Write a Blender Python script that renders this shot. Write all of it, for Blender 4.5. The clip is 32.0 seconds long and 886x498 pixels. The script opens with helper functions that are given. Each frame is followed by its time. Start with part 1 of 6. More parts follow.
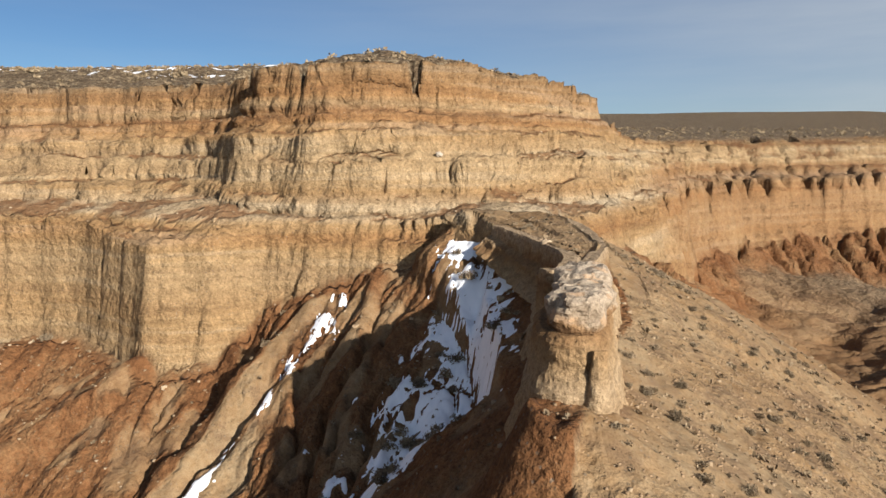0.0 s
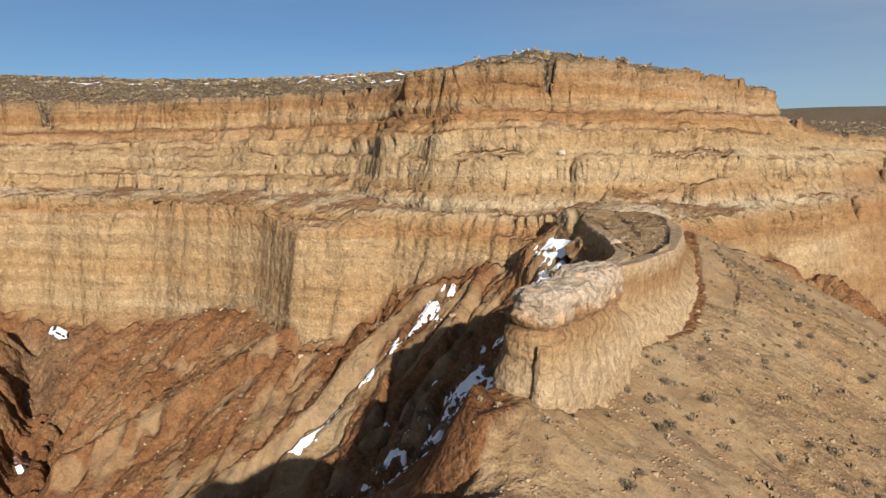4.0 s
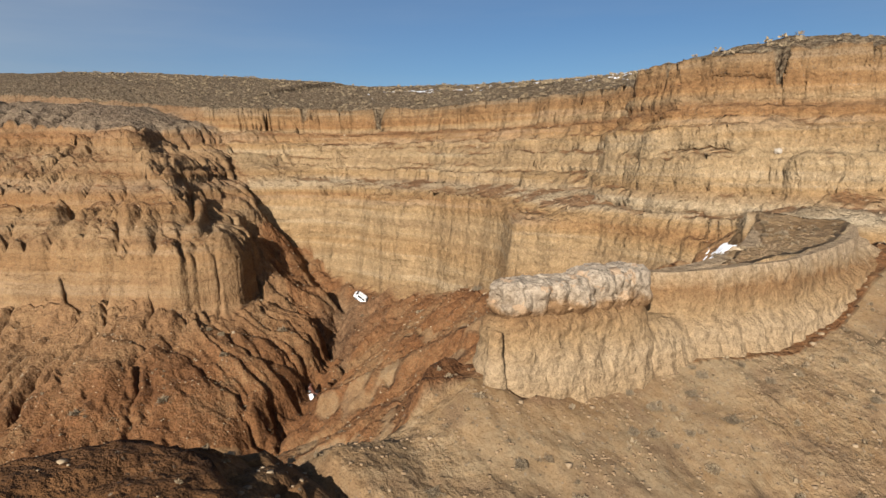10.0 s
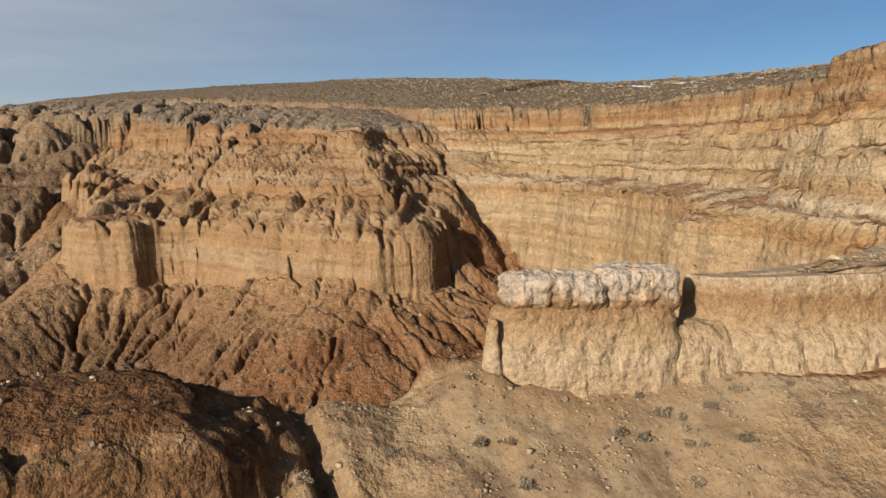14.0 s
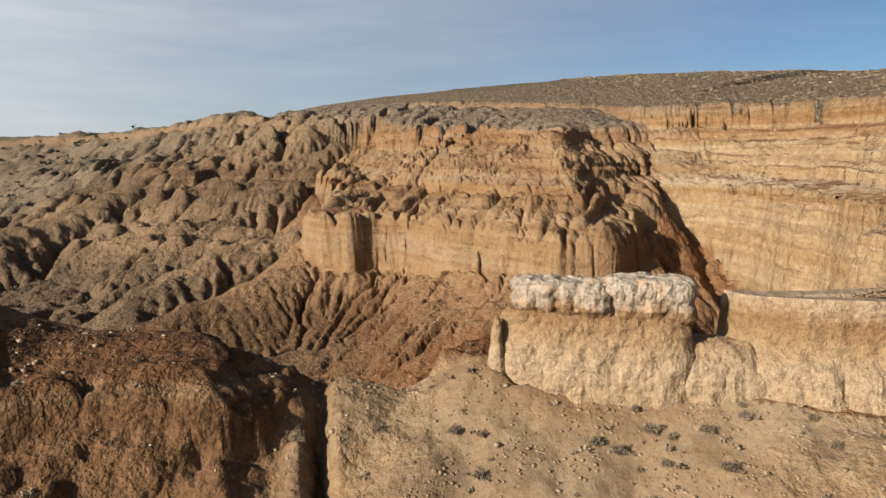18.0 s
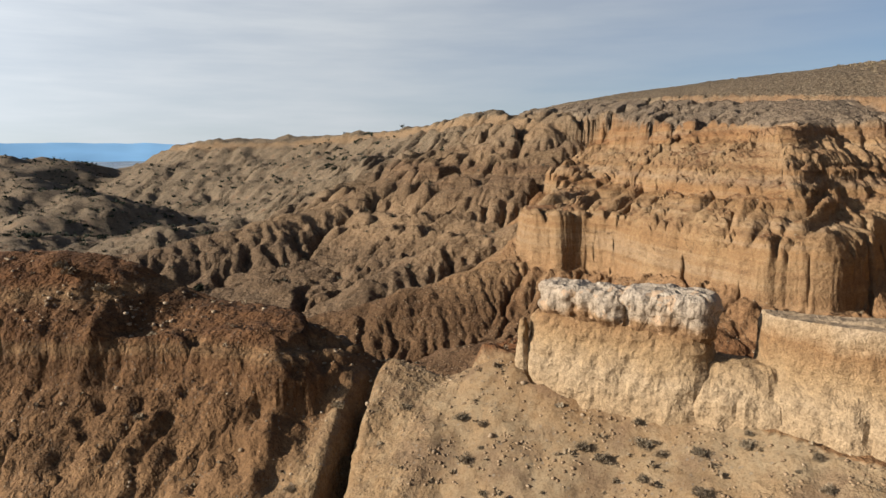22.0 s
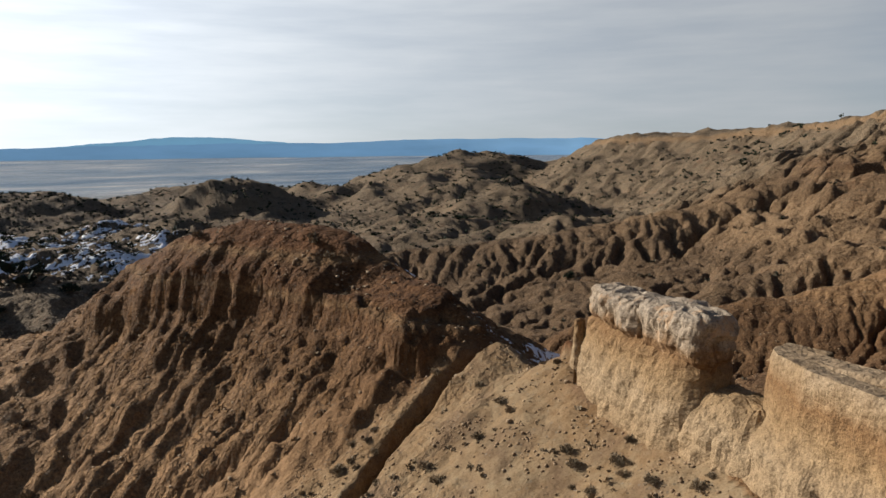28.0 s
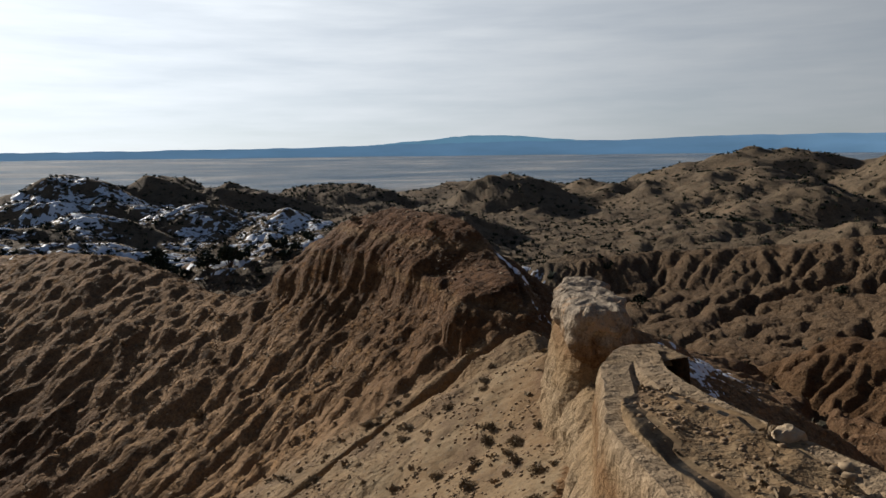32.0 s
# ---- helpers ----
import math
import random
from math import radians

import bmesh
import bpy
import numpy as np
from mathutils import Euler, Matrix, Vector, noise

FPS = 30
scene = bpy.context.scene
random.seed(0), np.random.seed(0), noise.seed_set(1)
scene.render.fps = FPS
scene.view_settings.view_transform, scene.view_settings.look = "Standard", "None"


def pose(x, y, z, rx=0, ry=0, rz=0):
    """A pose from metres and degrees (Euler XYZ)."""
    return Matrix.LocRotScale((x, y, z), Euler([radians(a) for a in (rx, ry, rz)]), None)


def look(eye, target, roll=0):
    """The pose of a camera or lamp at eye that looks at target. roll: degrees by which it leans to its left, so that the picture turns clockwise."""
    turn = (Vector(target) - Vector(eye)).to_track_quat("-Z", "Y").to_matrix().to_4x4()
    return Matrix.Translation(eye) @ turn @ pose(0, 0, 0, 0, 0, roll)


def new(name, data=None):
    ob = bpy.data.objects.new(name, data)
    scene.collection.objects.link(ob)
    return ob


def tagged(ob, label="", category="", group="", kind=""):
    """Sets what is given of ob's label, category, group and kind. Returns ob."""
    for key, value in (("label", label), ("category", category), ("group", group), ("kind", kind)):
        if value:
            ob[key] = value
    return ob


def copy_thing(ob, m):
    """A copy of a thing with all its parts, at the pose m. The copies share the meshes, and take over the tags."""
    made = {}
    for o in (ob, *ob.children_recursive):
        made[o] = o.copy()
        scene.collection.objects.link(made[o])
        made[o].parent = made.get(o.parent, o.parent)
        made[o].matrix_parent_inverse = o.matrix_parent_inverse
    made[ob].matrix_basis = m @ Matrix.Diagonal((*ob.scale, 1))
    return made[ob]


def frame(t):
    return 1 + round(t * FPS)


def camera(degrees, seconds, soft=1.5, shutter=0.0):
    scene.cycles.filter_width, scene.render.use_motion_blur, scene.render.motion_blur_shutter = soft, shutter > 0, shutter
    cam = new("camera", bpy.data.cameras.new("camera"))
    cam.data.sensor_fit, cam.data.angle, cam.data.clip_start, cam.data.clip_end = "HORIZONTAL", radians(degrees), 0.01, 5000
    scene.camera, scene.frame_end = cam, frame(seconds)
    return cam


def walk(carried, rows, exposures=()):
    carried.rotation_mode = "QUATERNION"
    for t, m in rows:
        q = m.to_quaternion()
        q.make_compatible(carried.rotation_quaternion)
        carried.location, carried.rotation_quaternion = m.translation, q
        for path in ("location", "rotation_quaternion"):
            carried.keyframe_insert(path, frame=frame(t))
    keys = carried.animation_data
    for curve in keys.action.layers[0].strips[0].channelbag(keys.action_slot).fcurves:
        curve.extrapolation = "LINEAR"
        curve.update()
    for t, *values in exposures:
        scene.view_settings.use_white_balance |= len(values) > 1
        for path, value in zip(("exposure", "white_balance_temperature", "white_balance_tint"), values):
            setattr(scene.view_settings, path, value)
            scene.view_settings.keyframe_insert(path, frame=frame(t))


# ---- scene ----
cam = camera(66.0, 32.0)
METRES, EYE, TILT, LEAN, TURN = 120.0, 40.0, -7.6, 0.6, 0.0
ROWS = [
    (0.0, 0.0, 0.0, 0.0, 0.0, 0.0, -0.0),
    (0.5, 0.014, -0.002, -0.0003, 2.23, -0.01, -0.28),
    (1.0, 0.0283, -0.0036, -0.0004, 4.59, -0.05, -0.62),
    (1.5, 0.0423, -0.0048, -0.0005, 6.97, -0.13, -0.98),
    (2.0, 0.0568, -0.0056, -0.0007, 9.39, -0.18, -1.29),
    (2.5, 0.0712, -0.0061, -0.0005, 11.79, -0.27, -1.62),
    (3.0, 0.0853, -0.0056, -0.0005, 14.19, -0.36, -1.97),
    (3.5, 0.0995, -0.0047, -0.0005, 16.61, -0.46, -2.32),
    (5.5, 0.1562, 0.0033, 0.0014, 26.38, -1.09, -3.49),
    (6.0, 0.17, 0.0068, 0.0018, 28.71, -1.23, -3.78),
    (6.5, 0.1839, 0.011, 0.0024, 31.07, -1.41, -4.07),
    (7.0, 0.1977, 0.0154, 0.0035, 33.46, -1.62, -4.29),
    (7.5, 0.2116, 0.02, 0.0047, 35.92, -1.87, -4.59),
    (8.0, 0.2248, 0.0259, 0.0053, 38.45, -2.08, -4.89),
    (8.5, 0.2383, 0.0316, 0.0065, 41.1, -2.33, -5.13),
    (9.0, 0.2514, 0.0381, 0.008, 43.74, -2.6, -5.36),
    (9.5, 0.2644, 0.0446, 0.0096, 46.4, -2.91, -5.56),
    (10.0, 0.2766, 0.0525, 0.0106, 49.01, -3.21, -5.79),
    (10.5, 0.2888, 0.0609, 0.0118, 51.64, -3.52, -5.98),
    (11.0, 0.3008, 0.07, 0.0131, 54.34, -3.83, -6.14),
    (11.5, 0.3116, 0.0796, 0.0144, 57.02, -4.16, -6.33),
    (12.0, 0.322, 0.0899, 0.0156, 59.73, -4.5, -6.5),
    (12.5, 0.3321, 0.1011, 0.0172, 62.47, -4.86, -6.66),
    (13.0, 0.3417, 0.1127, 0.0191, 65.14, -5.2, -6.74),
    (13.5, 0.3501, 0.1248, 0.0208, 67.77, -5.54, -6.89),
    (14.0, 0.358, 0.1372, 0.0225, 70.36, -5.88, -6.98),
    (14.5, 0.3656, 0.1498, 0.0241, 72.97, -6.22, -7.06),
    (16.5, 0.39, 0.2044, 0.0329, 83.52, -7.63, -7.21),
    (17.0, 0.3946, 0.2186, 0.0359, 86.19, -7.99, -7.2),
    (17.5, 0.3985, 0.2328, 0.0389, 88.86, -8.34, -7.17),
    (18.0, 0.4017, 0.2471, 0.0418, 91.54, -8.71, -7.16),
    (18.5, 0.4042, 0.2617, 0.0444, 94.23, -9.08, -7.1),
    (19.0, 0.4064, 0.2764, 0.0468, 96.92, -9.43, -7.05),
    (19.5, 0.4074, 0.2913, 0.0496, 99.62, -9.82, -6.9),
    (20.0, 0.4078, 0.3061, 0.0524, 102.31, -10.2, -6.8),
    (20.5, 0.4076, 0.3207, 0.0549, 105.03, -10.57, -6.71),
    (21.0, 0.407, 0.3354, 0.0576, 107.8, -10.93, -6.54),
    (21.5, 0.4055, 0.3495, 0.06, 110.58, -11.29, -6.46),
    (22.0, 0.4033, 0.3639, 0.0622, 113.38, -11.63, -6.26),
    (22.5, 0.4009, 0.3778, 0.0643, 116.18, -11.96, -6.07),
    (23.0, 0.3976, 0.3917, 0.0661, 119.05, -12.29, -5.91),
    (23.5, 0.3935, 0.4056, 0.0679, 121.98, -12.64, -5.7),
    (24.0, 0.3883, 0.4191, 0.0696, 124.9, -12.96, -5.44),
    (24.5, 0.3828, 0.4317, 0.0711, 127.63, -13.25, -5.23),
    (25.0, 0.3757, 0.4452, 0.0728, 130.57, -13.58, -4.96),
    (25.5, 0.3674, 0.4586, 0.0748, 133.5, -13.88, -4.65),
    (27.5, 0.3234, 0.5114, 0.0831, 145.32, -14.85, -3.32),
    (28.0, 0.3103, 0.5242, 0.0849, 148.28, -15.04, -2.96),
    (28.5, 0.2962, 0.5368, 0.0864, 151.24, -15.2, -2.58),
    (29.0, 0.2811, 0.5489, 0.0877, 154.21, -15.36, -2.19),
    (29.5, 0.2653, 0.5607, 0.0887, 157.14, -15.51, -1.82),
    (30.0, 0.2483, 0.5717, 0.0896, 160.08, -15.62, -1.45),
    (30.5, 0.2305, 0.5825, 0.0903, 163.05, -15.71, -1.05),
    (31.0, 0.212, 0.5923, 0.0911, 166.06, -15.79, -0.64),
    (31.5, 0.1931, 0.6014, 0.0914, 169.06, -15.84, -0.24),
    (32.0, 0.1734, 0.6094, 0.0916, 171.97, -15.87, 0.14),
]
walk(cam, [(t, pose(0, 0, EYE, TILT, LEAN, TURN) @ pose(METRES * x, METRES * y, METRES * z, 90 + pitch, roll, yaw)) for t, x, y, z, yaw, pitch, roll in ROWS],
     [(0, 0.92), (8, 0.72), (14, 0.76), (17, 0.86), (20, 0.89), (25, 0.77), (28, 0.46), (32, -0.02)])

# ---- world, sun, exposure ----
SUN_AZ, SUN_EL = radians(146.0), radians(20.5)   # clockwise from +y, and height
sun_dir = Vector((math.sin(SUN_AZ) * math.cos(SUN_EL), math.cos(SUN_AZ) * math.cos(SUN_EL), math.sin(SUN_EL)))
sun = new("sun", bpy.data.lights.new("sun", "SUN"))
sun.data.energy, sun.data.angle, sun.data.color = 5.0, radians(0.55), (1.0, 0.93, 0.84)
sun.matrix_world = look(sun_dir * 300, (0, 0, 0))
world = bpy.data.worlds.new("sky")
scene.world = world
world.use_nodes = True
nt = world.node_tree
sky = nt.nodes.new("ShaderNodeTexSky")
sky.sky_type, sky.sun_disc = "NISHITA", False
sky.sun_elevation, sky.sun_rotation = SUN_EL, SUN_AZ
sky.air_density, sky.dust_density, sky.ozone_density, sky.altitude = 1.0, 0.7, 1.6, 1800
bg = nt.nodes["Background"]
bg.inputs[1].default_value = 1.0


def wnode(kind, **props):
    n = nt.nodes.new(kind)
    for k, v in props.items():
        n.inputs[k].default_value = v
    return n


def wmath(op, a, b=0.0, clamp=False):
    n = nt.nodes.new("ShaderNodeMath")
    n.operation, n.use_clamp = op, clamp
    for i, v in enumerate((a, b)):
        if isinstance(v, (int, float)):
            n.inputs[i].default_value = v
        else:
            nt.links.new(v, n.inputs[i])
    return n.outputs[0]


coord = nt.nodes.new("ShaderNodeTexCoord").outputs["Generated"]
toward = nt.nodes.new("ShaderNodeVectorMath")
toward.operation = "DOT_PRODUCT"
toward.inputs[1].default_value = sun_dir
nt.links.new(coord, toward.inputs[0])
clouds = []
for scale, detail in (((1.2, 1.2, 9.0), 6), ((3.0, 3.0, 26.0), 7)):
    mp = wnode("ShaderNodeMapping", Scale=scale, Rotation=(0.05, 0.08, 0.3))
    nt.links.new(coord, mp.inputs["Vector"])
    nz = wnode("ShaderNodeTexNoise", Scale=1.6, Detail=detail, Roughness=0.55)
    nt.links.new(mp.outputs[0], nz.inputs["Vector"])
    clouds.append(nz.outputs[0])
glow = wmath("POWER", wmath("MULTIPLY_ADD", toward.outputs["Value"], 0.5, True), 1.0)
glow.node.inputs[0].links[0].from_node.inputs[2].default_value = 0.5
veil_near = wmath("MULTIPLY", wmath("ADD", toward.outputs["Value"], 0.86), 1.2, True)
streak = wmath("MULTIPLY", wmath("SUBTRACT", clouds[1], 0.36, True), 1.6)
veil = wmath("ADD", wmath("MULTIPLY", veil_near, wmath("ADD", wmath("MULTIPLY", streak, 0.32), 0.74)), wmath("MULTIPLY", wmath("SUBTRACT", clouds[0], 0.44, True), 0.3), True)
# the veil lies low over the horizon and thins out overhead
split = nt.nodes.new("ShaderNodeSeparateXYZ")
nt.links.new(coord, split.inputs[0])
low = nt.nodes.new("ShaderNodeMapRange")
low.interpolation_type = "SMOOTHSTEP"
low.inputs[1].default_value, low.inputs[2].default_value, low.inputs[3].default_value, low.inputs[4].default_value = 0.20, 0.50, 1.0, 0.08
nt.links.new(split.outputs[2], low.inputs[0])
veil = wmath("MULTIPLY", veil, low.outputs[0])
scaled = nt.nodes.new("ShaderNodeVectorMath")
scaled.operation = "SCALE"
scaled.inputs["Scale"].default_value = 0.033
nt.links.new(sky.outputs[0], scaled.inputs[0])
white = nt.nodes.new("ShaderNodeVectorMath")
white.operation = "SCALE"
white.inputs[0].default_value = (0.92, 0.98, 1.04)
nt.links.new(wmath("ADD", wmath("MULTIPLY", wmath("POWER", glow, 5.0), 0.94), 0.335), white.inputs["Scale"])
clear = nt.nodes.new("ShaderNodeVectorMath")
clear.operation = "MULTIPLY"
clear.inputs[1].default_value = (0.80, 1.04, 1.28)
nt.links.new(scaled.outputs[0], clear.inputs[0])
mx = nt.nodes.new("ShaderNodeMix")
mx.data_type = "RGBA"
nt.links.new(veil, mx.inputs[0])
nt.links.new(clear.outputs[0], mx.inputs[6])
nt.links.new(white.outputs[0], mx.inputs[7])
nt.links.new(mx.outputs[2], bg.inputs[0])

# ---- noise on arrays ----
_rng = np.random.RandomState(7)
_perm = np.concatenate([_rng.permutation(256)] * 3)
_ang = _rng.rand(256) * 2 * np.pi
_gx, _gy = np.cos(_ang), np.sin(_ang)


def perlin(x, y, seed=0):
    x, y = np.asarray(x, float) + 37.7 * seed, np.asarray(y, float) - 19.3 * seed
    xi, yi = np.floor(x).astype(int), np.floor(y).astype(int)
    fx, fy = x - xi, y - yi
    u, v = fx * fx * fx * (fx * (fx * 6 - 15) + 10), fy * fy * fy * (fy * (fy * 6 - 15) + 10)

    def g(ix, iy, dx, dy):
        k = _perm[_perm[ix & 255] + (iy & 255)]
        return _gx[k] * dx + _gy[k] * dy
    a, b = g(xi, yi, fx, fy), g(xi + 1, yi, fx - 1, fy)
    c, d = g(xi, yi + 1, fx, fy - 1), g(xi + 1, yi + 1, fx - 1, fy - 1)
    return 1.5 * ((a + u * (b - a)) * (1 - v) + v * (c + u * (d - c)))


def fbm(x, y, octaves=4, seed=0, gain=0.5):
    total, amp = 0.0, 1.0
    for i in range(octaves):
        total = total + amp * perlin(x * 2.03 ** i, y * 2.03 ** i, seed + 5 * i)
        amp *= gain
    return total


def ridged(x, y, octaves=3, seed=0, gain=0.5):
    """0 on the crests, towards 1 in narrow grooves."""
    total, amp, norm = 0.0, 1.0, 0.0
    for i in range(octaves):
        total = total + amp * (1 - np.abs(perlin(x * 2.1 ** i, y * 2.1 ** i, seed + 3 * i))) ** 3
        norm += amp
        amp *= gain
    return total / norm


def smooth(a, b, x):
    t = np.clip((x - a) / (b - a), 0, 1)
    return t * t * (3 - 2 * t)


# ---- the lie of the land ----
def along(px, py, line):
    """The distance to a line of (x, y, ...) rows, how far along it, and the further columns there."""
    pts = np.array(line, float)
    best = np.full(px.shape, 1e9)
    s_at = np.zeros(px.shape)
    cols = [np.zeros(px.shape) for _ in range(pts.shape[1] - 2)]
    run = 0.0
    for p, q in zip(pts[:-1], pts[1:]):
        dx, dy = q[0] - p[0], q[1] - p[1]
        length = math.hypot(dx, dy)
        k = np.clip(((px - p[0]) * dx + (py - p[1]) * dy) / length ** 2, 0, 1)
        d2 = (px - p[0] - k * dx) ** 2 + (py - p[1] - k * dy) ** 2
        near = d2 < best
        best = np.where(near, d2, best)
        s_at = np.where(near, run + k * length, s_at)
        for i in range(len(cols)):
            cols[i] = np.where(near, p[i + 2] + k * (q[i + 2] - p[i + 2]), cols[i])
        run += length
    return np.sqrt(best), s_at, cols


def within(px, py, ring):
    inside = np.zeros(px.shape, bool)
    for p, q in zip(ring, ring[1:] + ring[:1]):
        if p[1] != q[1]:
            inside ^= ((p[1] > py) != (q[1] > py)) & (px < (q[0] - p[0]) * (py - p[1]) / (q[1] - p[1]) + p[0])
    return inside


def rills(u, v, seed):
    """Gullies side by side: sharp beds and sharp crests, small ones between the large."""
    w = u + 0.35 * fbm(u * 0.7, v * 1.5, 2, seed + 1)
    large = np.abs(2 * ((w * 0.8) % 1.0) - 1) * (0.45 + 0.55 * smooth(-0.3, 0.3, perlin(u * 0.3, v, seed + 2)))
    small = np.abs(2 * ((w * 2.3 + 0.8 * perlin(u, v * 2, seed + 3)) % 1.0) - 1)
    return 0.50 * ridged(u, v, 3, seed) + 0.38 * large + 0.20 * small - 0.06


def terrace(h, step, share, lean=0.0):
    """Beds of harder rock: risers and treads a step apart."""
    n = (h + lean) / step
    k = n % 1.0
    return h + share * step * (0.5 + (0.12 * (k - 0.5) + 0.88 * (smooth(0.30, 0.70, k) - 0.5)) - k)


def mesa(px, py, rim, back, rise, wall, talus, flute, size, steps=0, rill=0.0, seed=0, reach=400, rill_size=5.0):
    """A bench or plateau: rim rows are x, y, top, foot; back closes its ring. Returns height, the way in from the rim, the way along."""
    d, s, (top, foot) = along(px, py, rim)
    d = np.where(within(px, py, [r[:2] for r in rim] + list(back)), d, -d)
    gate = smooth(-0.2, 0.4, perlin(px / (size * 2.7), py / (size * 2.7), seed + 2))
    groove = ridged(px / size, py / size, 2, seed, 0.35) ** 1.6 * (0.10 + 0.48 * gate) + 0.55 * smooth(0.84, 0.98, ridged(px / (size * 1.7), py / (size * 1.7), 1, seed + 5)) * smooth(-0.1, 0.35, perlin(px / (size * 4), py / (size * 4), seed + 6))
    bulge = fbm(px / (size * 3.2), py / (size * 3.2), 3, seed + 1)
    near = np.exp(-(d / (wall * 6 + 4)) ** 2)
    d = d + near * flute * (bulge * 1.7 - groove * 0.8 + 0.2)
    u = np.maximum(-d, 0)
    k = np.clip(u / wall, 0, 1)
    if steps:
        k = np.interp(k, [p for p, _ in steps], [q for _, q in steps])
    out = np.maximum(u - wall, 0)
    fall = talus * out * (1 - 0.25 * smooth(15, 60, out)) + 4 * np.maximum(out - reach, 0)
    gut = rill * smooth(0, 3, out) * (rills(s / rill_size + 0.4 * fbm(px / max(9, 2.2 * rill_size), py / max(9, 2.2 * rill_size), 2, seed + 8), out / 40, seed + 4) - 0.45)
    h = np.where(d > 0, top + rise(np.maximum(d, 0)), top - (top - foot) * k - fall - gut)
    return h, d, s


def ridge(px, py, line, left, right, rill=0.0, rill_len=4.0, seed=0, wob=0.0):
    """A crest: rows x, y, z; left and right: rows of (distance, drop)."""
    if wob:
        coil = 8 if wob < 2 else 45
        px = px + wob * fbm(px / coil, py / coil, 3, seed + 30)
        py = py + wob * fbm(px / coil, py / coil, 3, seed + 31)
    d, s, (z,) = along(px, py, line)
    side = np.zeros(px.shape)
    best = np.full(px.shape, 1e9)
    for p, q in zip(line[:-1], line[1:]):
        dx, dy = q[0] - p[0], q[1] - p[1]
        k = np.clip(((px - p[0]) * dx + (py - p[1]) * dy) / (dx * dx + dy * dy), 0, 1)
        d2 = (px - p[0] - k * dx) ** 2 + (py - p[1] - k * dy) ** 2
        near = d2 < best
        best = np.where(near, d2, best)
        side = np.where(near, dx * (py - p[1]) - dy * (px - p[0]), side)
    l, r = np.array(left), np.array(right)
    drop_l = np.interp(d, l[:, 0], l[:, 1]) + np.maximum(d - l[-1, 0], 0) * 0.5
    drop_r = np.interp(d, r[:, 0], r[:, 1]) + np.maximum(d - r[-1, 0], 0) * 0.5
    drop = np.where(side > 0, drop_l, drop_r)
    gut = rill * smooth(1.2, 8, d) * (rills(s / rill_len + 0.3 * fbm(px / max(6, 2.2 * rill_len), py / max(6, 2.2 * rill_len), 2, seed + 8), d / 34, seed + 4) - 0.4)
    return z - drop - gut, d, side


LOWER_RIM = [(190, 206, 34, 20), (150, 200, 34, 19), (110, 190, 33, 18), (82, 182, 32, 17), (66, 171, 32, 16), (54, 153, 32, 16), (44, 134, 32, 16), (36, 116, 32, 17.5), (27, 99, 32, 25), (18, 85, 33, 29.5), (12, 78, 33.5, 31),
             (5, 75, 33.5, 31), (-1, 77.5, 33, 30), (-7, 79, 32.5, 28.5), (-14, 79.5, 32, 26), (-21, 80, 32.2, 23.5), (-27, 77.5, 31.5, 17), (-33.5, 78.2, 31.3, 15.5), (-41, 84.5, 32, 16.5),
             (-46, 90, 32.3, 17), (-56, 93, 32.5, 16.5), (-70, 95, 32.5, 13), (-86, 94, 32.5, 11), (-100, 94, 32.5, 12), (-110, 92.5, 32.8, 15), (-116, 88, 34, 20), (-123, 81, 36, 27), (-134, 76, 40, 36)]
MID_RIM = [(200, 222, 41, 34), (150, 214, 41, 34), (108, 205, 40.5, 34), (80, 197, 40.5, 34), (62, 185, 40, 34), (50, 164, 40, 34), (41, 143, 40, 34), (33, 124, 40.5, 34), (26, 108, 41.5, 34), (16, 95, 42.5, 34), (7, 88.5, 43, 33.5), (-3, 85.6, 43, 33), (-16, 86, 43, 33),
           (-22, 88, 42.8, 33.5), (-26, 95, 42.5, 35), (-33, 102, 42, 36), (-45, 106, 42, 36.5), (-67, 109.5, 43, 37), (-100, 111.5, 43.5, 37), (-118, 108, 43.5, 38), (-130, 97, 44, 39), (-140, 85, 46, 41)]
STEPPED = [(0, 0), (0.08, 0.20), (0.40, 0.30), (0.50, 0.36), (0.60, 0.74), (0.80, 0.80), (0.88, 0.97), (1, 1)]
PLAIN_STEP = [(0, 0), (0.3, 0.5), (0.5, 0.56), (0.85, 0.95), (1, 1)]
HILL_RIM = [(24, 150, 50, 46), (26, 123, 50.5, 46.5), (18, 110, 51, 46.5), (8, 98, 51.8, 46), (-2, 90, 52.2, 45.5), (-8, 88.7, 52.2, 45.5), (-16, 90, 52, 45.5), (-23, 93.5, 51.6, 45.5), (-26, 98, 51.6, 46), (-29, 104, 51.6, 46),
            (-36, 109, 51.6, 46), (-50, 112, 51.5, 46), (-66, 115.5, 51.8, 46), (-90, 117.5, 52.2, 46), (-108, 118.5, 52.4, 46), (-118, 116, 52.6, 46), (-126, 111, 52.8, 46), (-136, 99, 53, 46.5), (-143, 88, 53.2, 47), (-147.5, 83, 53.4, 48),
            (-162, 77, 54.5, 51.5), (-192, 60, 57.5, 54.5), (-242, 34, 62, 59.5), (-300, 8, 66, 63), (-340, -20, 68.5, 66), (-380, -66, 69.5, 67)]
EAST_RIM = [(240, 245, 47, 41), (170, 232, 46, 40.5), (120, 220, 45, 40), (84, 209, 44.5, 39.5), (62, 194, 44.2, 39.5), (48, 172, 44.2, 39.5), (39, 150, 44.5, 40), (31, 131, 45.5, 41)]
